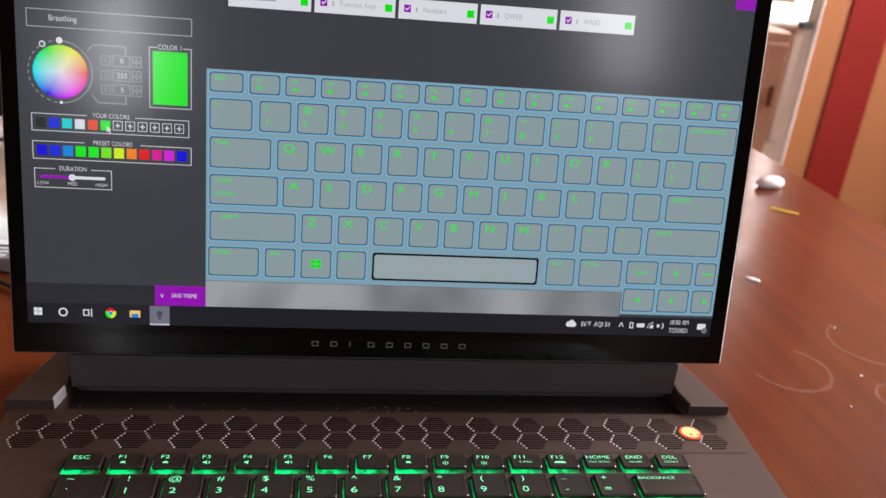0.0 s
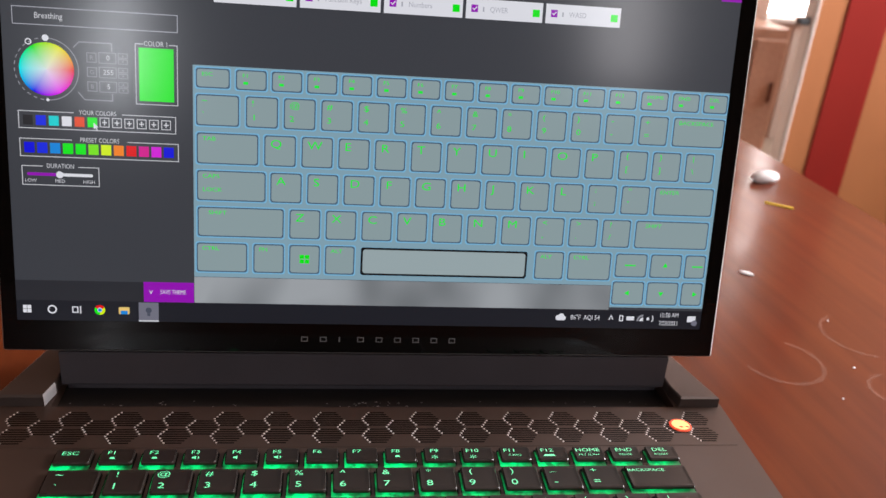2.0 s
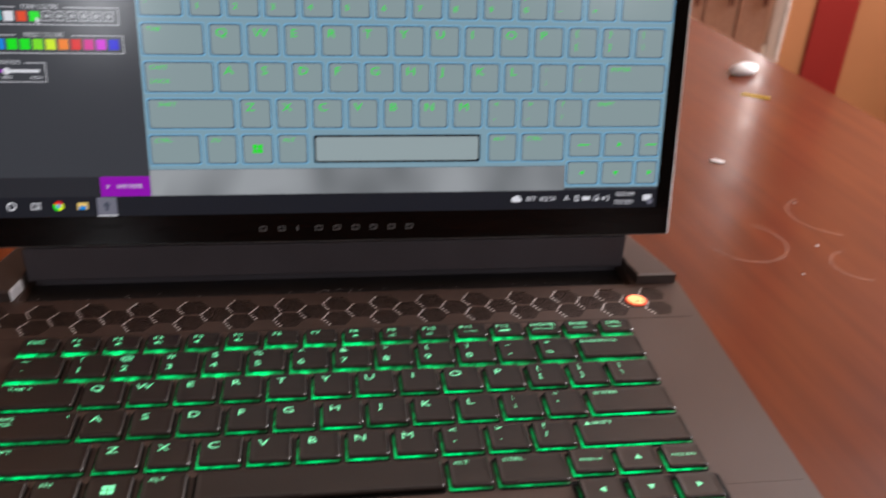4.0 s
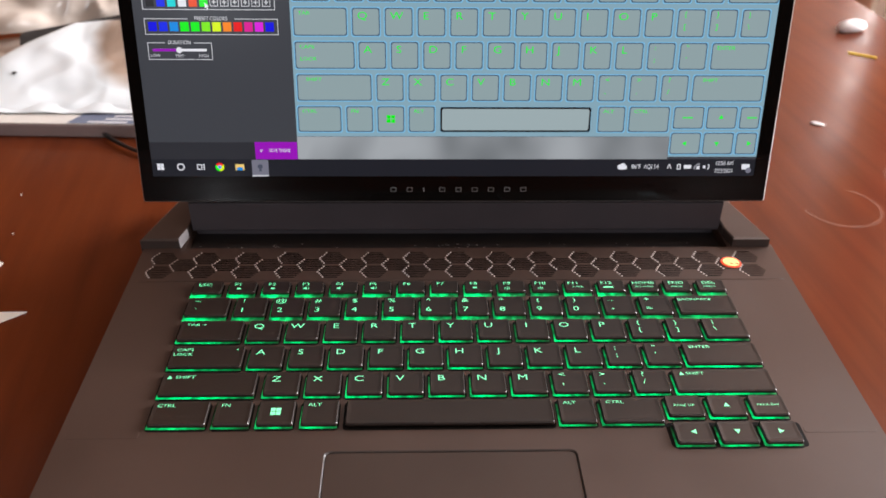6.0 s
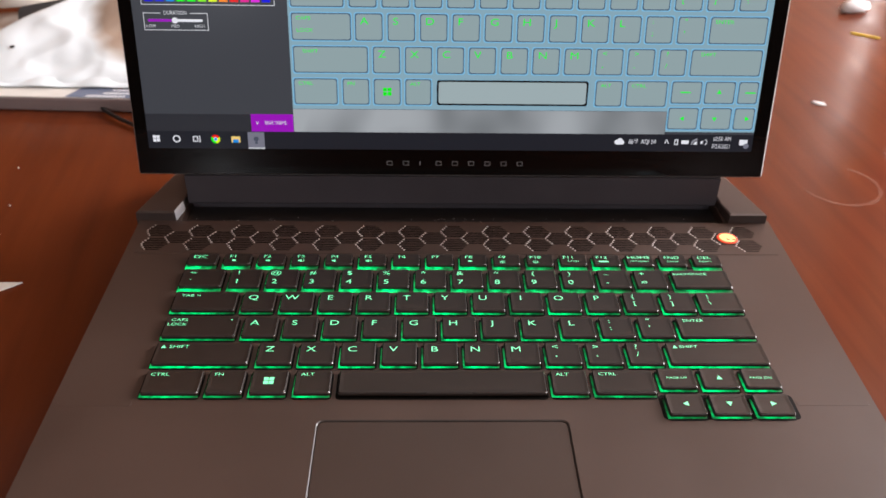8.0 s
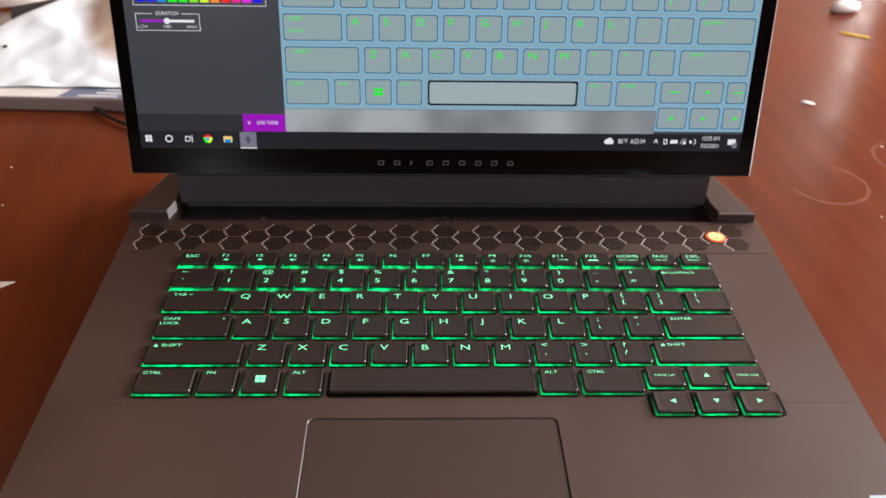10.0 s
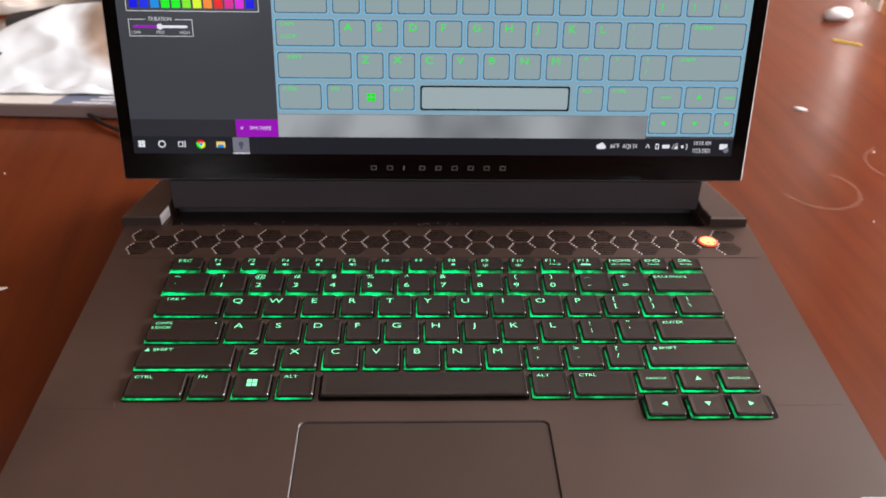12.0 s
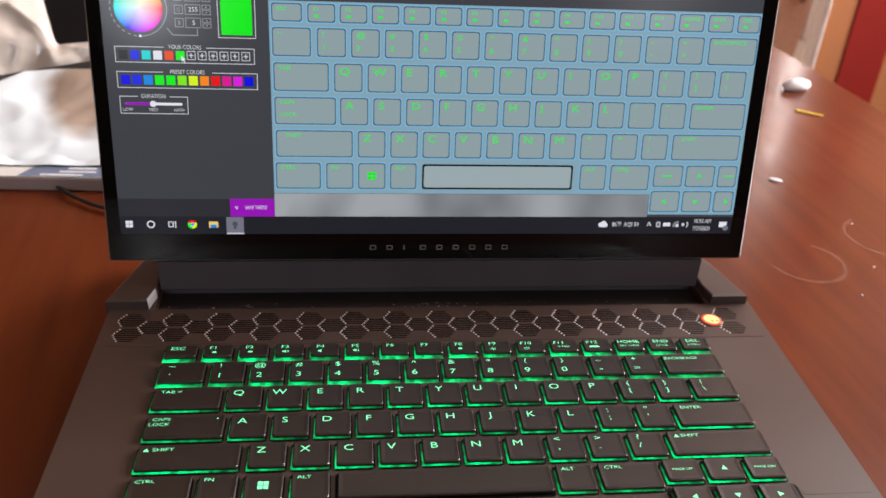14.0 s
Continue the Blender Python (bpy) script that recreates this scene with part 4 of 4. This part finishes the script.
def pic_key(x0, y0, x1, y1, label="", size=20, second="", face="face", dx=14, dy=15):
    k_ = (round(x1 - x0), round(y1 - y0), face)
    if k_ not in PICKEY:
        w, h = (x1 - x0) / 1920 * SW / 2, (y1 - y0) / 1080 * SH / 2
        u = SW / 1920
        outer = ["edge", "groove", face] if face == "face" else ["edge", "spacedge", face]
        vs, fs, ids = [], [], []
        for j, ins in enumerate((-3.6, -0.4, 2.8) if face == "face" else (-2.0, -1.5, 4.2)):
            b = len(vs)
            vs += [(a, c, LAYER * j) for a, c in rounded(-w + ins * u, -h + ins * u, w - ins * u, h - ins * u, 7 * u, 3)]
            fs.append(tuple(range(b, len(vs))))
            ids.append(j)
        PICKEY[k_] = mesh_from("pictured_key", vs, fs, [UI[o] for o in outer], ids)
    put("pictured_key", PICKEY[k_], screen, pose(ux((x0 + x1) / 2), uy((y0 + y1) / 2), LAYER * 2))
    if label:
        ui_text(label, x0 + dx, y0 + dy, size, "label", 5, "LEFT", 1.25)
    if second:
        ui_text(second, x0 + dx, y0 + dy + 36, size, "label", 5, "LEFT", 1.25)


pic_key(468, 394, 553, 444, "ESC", 10)
for k, nm in enumerate(names + ["DEL"]):
    pic_key(569 + 91.3 * k, 394, min(647 + 91.3 * k, 1917), 445, nm, 10, dx=16)
    ui_rect("key_symbol", 588 + 91.3 * k, 424, 600 + 91.3 * k, 431, "label", 5)
pic_key(468, 461, 577, 541, "~", 14, "`")
for k, (a, b) in enumerate(zip("!@#$%^&*()-+", "1234567890-=")):
    pic_key(595 + 97.6 * k, 461, 677 + 97.6 * k, 541, a, 15.5, b, dy=18)
pic_key(1767, 461, 1917, 541, "BACKSPACE", 11)
pic_key(469, 560, 627, 641, "TAB", 11)
for k, a in enumerate("QWERTYUIOP"):
    pic_key(643 + 97.7 * k, 560, 725 + 97.7 * k, 641, a, 22, dx=15, dy=23)
for k, (a, b) in enumerate(zip("{}|", "[]\\")):
    pic_key(643 + 97.7 * (k + 10), 560, min(725 + 97.7 * (k + 10), 1917), 641, a, 15, b, dx=18)
pic_key(469, 659, 647, 739, "CAPS", 11, "LOCK")
for k, a in enumerate("ASDFGHJKL"):
    pic_key(660 + 97.7 * k, 659, 742 + 97.7 * k, 739, a, 22, dx=15, dy=23)
for k, (a, b) in enumerate(zip(":\"", ";'")):
    pic_key(660 + 97.7 * (k + 9), 659, 742 + 97.7 * (k + 9), 739, a, 15, b, dx=18)
pic_key(1735, 659, 1910, 739, "ENTER", 11)
pic_key(470, 757, 696, 837, "SHIFT", 11, dx=28)
for k, a in enumerate("ZXCVBNM"):
    pic_key(712 + 97.7 * k, 757, 794 + 97.7 * k, 837, a, 22, dx=15, dy=23)
for k, (a, b) in enumerate(zip("<>?", ",./")):
    pic_key(712 + 97.7 * (k + 7), 757, 794 + 97.7 * (k + 7), 837, a, 15, b, dx=18)
pic_key(1689, 757, 1908, 837, "SHIFT", 11, dx=28)
pic_key(467, 855, 600, 935, "CTRL", 11)
pic_key(617, 855, 698, 935, "FN", 11)
pic_key(713, 855, 795, 935)
for a in (0, 1):
    for b in (0, 1):
        ui_rect("key_square", 741 + a * 14, 882 + b * 13, 753 + a * 14, 893 + b * 13, "green", 5)
pic_key(810, 855, 890, 935, "ALT", 11)
pic_key(909, 858, 1377, 934, face="space")
pic_key(1402, 855, 1485, 935, "ALT", 11)
pic_key(1499, 855, 1625, 935, "CTRL", 11)
for k in range(3):
    pic_key(1640 + 105 * k, 855, min(1734 + 105 * k, 1912), 924)
    pic_key(1638 + 105 * k, 938, min(1733 + 105 * k, 1912), 1007)
    if k != 1:
        ui_rect("key_word", 1668 + 102 * k, 887, 1700 + 102 * k, 891, "label", 5)
    else:
        ui_disc("key_arrow", 1790, 888, 9, "label", 5, 0, 90, 450, 3)
    ui_disc("key_arrow", 1684 + 102 * k, 972, 9, "label", 5, 0, (180, 270, 0)[k], (540, 630, 360)[k], 3)
# taskbar
for a in (0, 1):
    for b in (0, 1):
        ui_rect("start_square", 16 + 11 * a, 1038 + 11 * b, 26 + 11 * a, 1048 + 11 * b, "white", 2)
ui_disc("search_ring", 90, 1049, 12, "white", 3, 8)
ui_frame("task_view", 141, 1040, 157, 1058, "white", 3, 3)
ui_rect("task_view", 161, 1038, 164, 1060, "white", 3)
for k, c in enumerate(("red", "green", "yellow")):
    ui_disc("browser_sector", 212, 1049, 14, c, 3, 0, 30 + 120 * k, 150 + 120 * k, 8)
ui_disc("browser_centre", 212, 1049, 6.5, "white", 4)
ui_disc("browser_centre", 212, 1049, 4.8, "sky", 5)
ui_rect("folder", 261, 1040, 289, 1060, "folder", 3, 2)
ui_rect("folder", 266, 1050, 284, 1060, "sky", 4)
ui_rect("app_button", 313, 1026, 365, 1079, "app", 2)
ui_rect("app_button", 313, 1076, 365, 1080, "line", 3)
ui_disc("app_mark", 339, 1048, 8, "hot", 3)
ui_rect("app_mark", 335, 1056, 343, 1064, "hot", 3)
for cx_, cy_, r_ in ((1484, 1050, 8), (1493, 1046, 9), (1500, 1051, 7)):
    ui_disc("cloud", cx_, cy_, r_, "white", 3)
ui_rect("cloud", 1483, 1050, 1501, 1058, "white", 3)
ui_text("86\u00b0F  AQI 54", 1565, 1049, 15, "white", wide=0.78)
ui_text("^", 1643, 1054, 26, "white")
ui_frame("tray_icon", 1668, 1040, 1680, 1058, "white", 3, 3)
ui_rect("tray_icon", 1690, 1043, 1714, 1055, "white", 3, 2)
ui_disc("tray_icon", 1741, 1057, 20, "dim", 3, 14, 90, 180, 6)
ui_disc("tray_icon", 1741, 1057, 11, "white", 3, 0, 90, 180, 6)
ui_rect("tray_icon", 1752, 1045, 1760, 1054, "white", 3)
ui_disc("tray_icon", 1760, 1049, 13, "white", 3, 10, -50, 50, 6)
ui_text("10:50 AM", 1820, 1038, 14, "white", wide=0.78)
ui_text("7/23/2021", 1820, 1063, 14, "white", wide=0.78)
ui_rect("notice", 1877, 1040, 1903, 1058, "white", 3, 2)
ui_disc("notice", 1900, 1061, 9, "app", 4)

# ---- things on the table ----


def crumb(name, x, y, length, width, height, turn, mat, label, category, seed, group=""):
    rnd = random.Random(seed)
    loops = []
    for t, k in ((0.0, 0.75), (0.35, 1.0), (0.75, 0.85), (1.0, 0.45)):
        loops.append([(length / 2 * k * math.cos(a) * rnd.uniform(0.9, 1.05), width / 2 * k * math.sin(a) * rnd.uniform(0.85, 1.1), height * t) for a in [2 * math.pi * i / 14 for i in range(14)]])
    vv, ff = loft(loops)
    return put(name, mesh_from(name, vv, ff, mat, smooth=True), None, pose(x, y, TOP, 0, 0, turn), label, category, group)


crumb("paper_scrap", 0.2966, 0.4446, 0.012, 0.006, 0.0016, -30, WHITE, "small torn white scrap on the table", "scrap", 1)
crumb("eraser", 0.416, 0.662, 0.034, 0.017, 0.011, 12, WHITE, "small white eraser lying on the table", "eraser", 2)
for k, (x, y, l) in enumerate(((0.324, 0.372, 0.0022), (0.308, 0.311, 0.0026), (0.281, 0.277, 0.002), (-0.288, 0.335, 0.0018), (-0.275, 0.287, 0.0015))):
    crumb("crumb", x, y, l, l * 0.6, 0.0006, 40 * k, WHITE, "tiny pale crumb on the table", "crumb", 10 + k, "crumbs on the table")
v, f = slab(-0.013, -0.0016, 0, 0.013, 0.0016, 0.0012, 0.0012, 0.0004)
put("yellow_strip", mesh_from("yellow_strip", v, f, YELLOW), None, pose(0.398, 0.594, TOP, 0, 0, -32), "thin yellow plastic strip on the table", "strip")


def paper_piece(x, y, turn, pts, label):
    vv, ff = loft([[(a, b, 0.0002) for a, b in pts], [(a, b, 0.0008 + 0.004 * max(0, a)) for a, b in pts]])
    put("torn_paper", mesh_from("torn_paper", vv, ff, PAPER), None, pose(x, y, TOP, 0, 0, turn), label, "paper", "torn papers on the table")


paper_piece(-0.262, 0.199, 4, [(-0.03, -0.014), (0.004, -0.012), (0.012, -0.004), (0.026, 0.006), (-0.006, 0.008), (-0.03, 0.006)], "torn scrap of white paper on the table")
paper_piece(-0.279, 0.25, 20, [(-0.016, -0.008), (0.008, -0.006), (0.012, 0.0), (0.006, 0.007), (-0.014, 0.009)], "small torn bit of white paper")

tube("power_cable", [(-0.30, 0.47, TOP + 0.003), (-0.272, 0.437, TOP + 0.003), (-0.246, 0.407, TOP + 0.003), (-0.212, 0.384, TOP + 0.003), (-0.15, 0.37, TOP + 0.003), (-0.06, 0.362, TOP + 0.003), (0.0, 0.335, TOP + 0.006), (0.0, 0.317, TOP + 0.009)], 0.0015, CABLE, label="thin black cable running behind the laptop", category="cable")

# magazine with a slate printed band, a black card, and two crumpled bags
magazine = new("magazine")
magazine.matrix_basis = pose(-0.338, 0.423, TOP, 0, 0, -2)
tagged(magazine, "pale magazine with a slate blue printed band on the table", "magazine")
v, f = slab(-0.004, 0.0, 0.0003, 0.24, 0.16, 0.0105, 0.002, 0.0008)
put("page_block", mesh_from("page_block", v, f, PAGES), magazine)
v, f = slab(-0.003, 0.0006, 0.0106, 0.239, 0.159, 0.0112, 0.002, 0.0002)
cover = put("cover", mesh_from("cover", v, f, PAPER), magazine)
put("printed_band", mesh_from("printed_band", [(0.053, 0.001, 0.0114), (0.2, 0.001, 0.0114), (0.2, 0.022, 0.0114), (0.062, 0.022, 0.0114)], [(0, 1, 2, 3)], SLATE), cover, label="slate blue printed band")
for k, (a, b, c) in enumerate(((0.068, 0.0022, 0.03), (0.08, 0.0075, 0.026), (0.085, 0.013, 0.02))):
    put("printed_line", mesh_from("printed_line", [(a, b, 0.01155), (a + c, b, 0.01155), (a + c, b + 0.0028, 0.01155), (a, b + 0.0028, 0.01155)], [(0, 1, 2, 3)], INK), cover)


def bag(name, origin, ex, ey, nx, ny, amp, thick, seed, mat, label, left=(0.0, 0.0), skew=0.0, low=0.0, scale=24):
    """A crumpled film: a sheet spanned by ex and ey, puffed up and creased; left draws its one side in towards the back."""
    o, ex, ey = Vector(origin), Vector(ex), Vector(ey)
    nrm = ex.cross(ey).normalized()
    vs, fs = [], []
    for j in range(ny + 1):
        for i in range(nx + 1):
            a, b = i / nx, j / ny
            a0 = left[0] * b + left[1] * b ** 4
            sag = 1 - low * min(max((a - 0.42) / 0.14, 0), 1)
            p = o + ex * (a0 + (1 - a0) * a) + ey * b * sag + Vector((0, skew * a * b, 0))
            q = p * scale + Vector((seed, seed * 2, 0))
            puff = (math.sin(math.pi * a) ** 0.5) * (math.sin(math.pi * b) ** 0.5) if 0 < a < 1 and 0 < b < 1 else 0
            fold = abs(noise.noise(q)) * 0.9 + (0.5 - abs(noise.noise(q * 1.9))) * 0.45 + abs(noise.noise(q * 4.1)) * 0.1
            wob = Vector((noise.noise(p * 30 + Vector((9, seed, 0))), noise.noise(p * 30 + Vector((seed, 5, 0))), 0)) * 0.005
            vs.append(p + wob + nrm * (thick * puff + amp * fold * (0.3 + 0.7 * puff)))
    w = nx + 1
    top = len(vs)
    vs += [v_ - nrm * 0.0012 for v_ in vs]
    for j in range(ny):
        for i in range(nx):
            k = j * w + i
            fs.append((k, k + 1, k + w + 1, k + w))
            fs.append((top + k, top + k + w, top + k + w + 1, top + k + 1))
    return put(name, mesh_from(name, vs, fs, mat, smooth=True), None, None, label, "bag", "plastic bags by the magazine")


def seal(parent, points, width, mat):
    """The flat heat-sealed edge of a bag, as a wavy strip."""
    vs, fs = [], []
    (x0, y0, z0), (x1, y1, z1) = points
    for k in range(41):
        t = k / 40
        h = 0.0012 * math.sin(k * 0.9) + 0.001 * noise.noise(Vector((k * 0.31, x0 * 9, 2)))
        for d_, lift in ((0, 0), (width, 0.0022)):
            vs.append((x0 + (x1 - x0) * t, y0 + (y1 - y0) * t + d_, z0 + (z1 - z0) * t + lift + h * (1 if d_ else 0.3) + 0.0012))
    n_ = len(vs)
    vs += [(a, b, c - 0.0006) for a, b, c in vs]
    for k in range(40):
        fs += [(2 * k, 2 * k + 2, 2 * k + 3, 2 * k + 1), (n_ + 2 * k, n_ + 2 * k + 1, n_ + 2 * k + 3, n_ + 2 * k + 2)]
    put("seal_strip", mesh_from("seal_strip", vs, fs, mat, smooth=True), parent)


white_bag = bag("plastic_bag", (-0.40, 0.443, TOP + 0.012), (0.24, -0.002, 0), (0, 0.109, 0.031), 80, 44, 0.0085, 0.003, 4.0, FILM, "crumpled white plastic bag with brown contents lying on the magazine", (0.26, 0.1), 0.026, scale=13)
beige_bag = bag("plastic_bag", (-0.44, 0.527, TOP + 0.030), (0.26, 0.072, 0.014), (0.0, 0.10, 0.09), 90, 50, 0.022, 0.004, 11.0, FILM_B, "creased beige plastic bag behind the white one", low=0.82, scale=16)
bag("plastic_bag", (-0.55, 0.36, TOP + 0.003), (0.205, 0.0, 0.0), (0.0, 0.2, 0.022), 40, 40, 0.010, 0.005, 7.0, FILM_B, "loose beige plastic bag lying beside the magazine")
hole_at = min((v_.co for v_ in white_bag.data.vertices), key=lambda c: (c.x + 0.340) ** 2 + (c.y - 0.478) ** 2 - c.z * 0.001)
put("punch_hole", mesh_from("punch_hole", [(hole_at.x + 0.002 * math.cos(k * 0.6283), hole_at.y + 0.0018 * math.sin(k * 0.6283), hole_at.z + 0.0006 + 0.0006 * math.sin(k * 0.6283)) for k in range(10)], [tuple(range(10))], CABLE), white_bag, label="small dark punched hole")
seal(white_bag, ((-0.40, 0.4385, TOP + 0.0118), (-0.165, 0.4365, TOP + 0.0118)), 0.011, FILM)
seal(beige_bag, ((-0.43, 0.552, TOP + 0.050), (-0.315, 0.583, TOP + 0.058)), 0.012, FILM)
e1 = Vector((0.0876, 0.028, 0.0084)).normalized()
e2 = (Vector((-0.0059, 0.0255, 0.0076)) - e1 * Vector((-0.0059, 0.0255, 0.0076)).dot(e1)).normalized()
e3 = e1.cross(e2)
card_at = Vector((-0.358, 0.541, TOP + 0.0383)) - e2 * 0.095
v, f = slab(0, 0, -0.003, 0.2, 0.095, 0.0, 0.006, 0.0006, 5)
put("black_card", mesh_from("black_card", v, f, BLACKCARD), None, Matrix.Translation(card_at) @ Matrix((e1, e2, e3)).transposed().to_4x4(), "thin black card under the white plastic bag", "card")
v, f = slab(-0.05, 0, 0, 0.16, 0.06, 0.17, 0.01, 0.004, 4)
put("black_box", mesh_from("black_box", v, f, BLACKCARD), None, pose(-0.318, 0.70, TOP, 0, 0, 8), "black box standing behind the bags", "box")
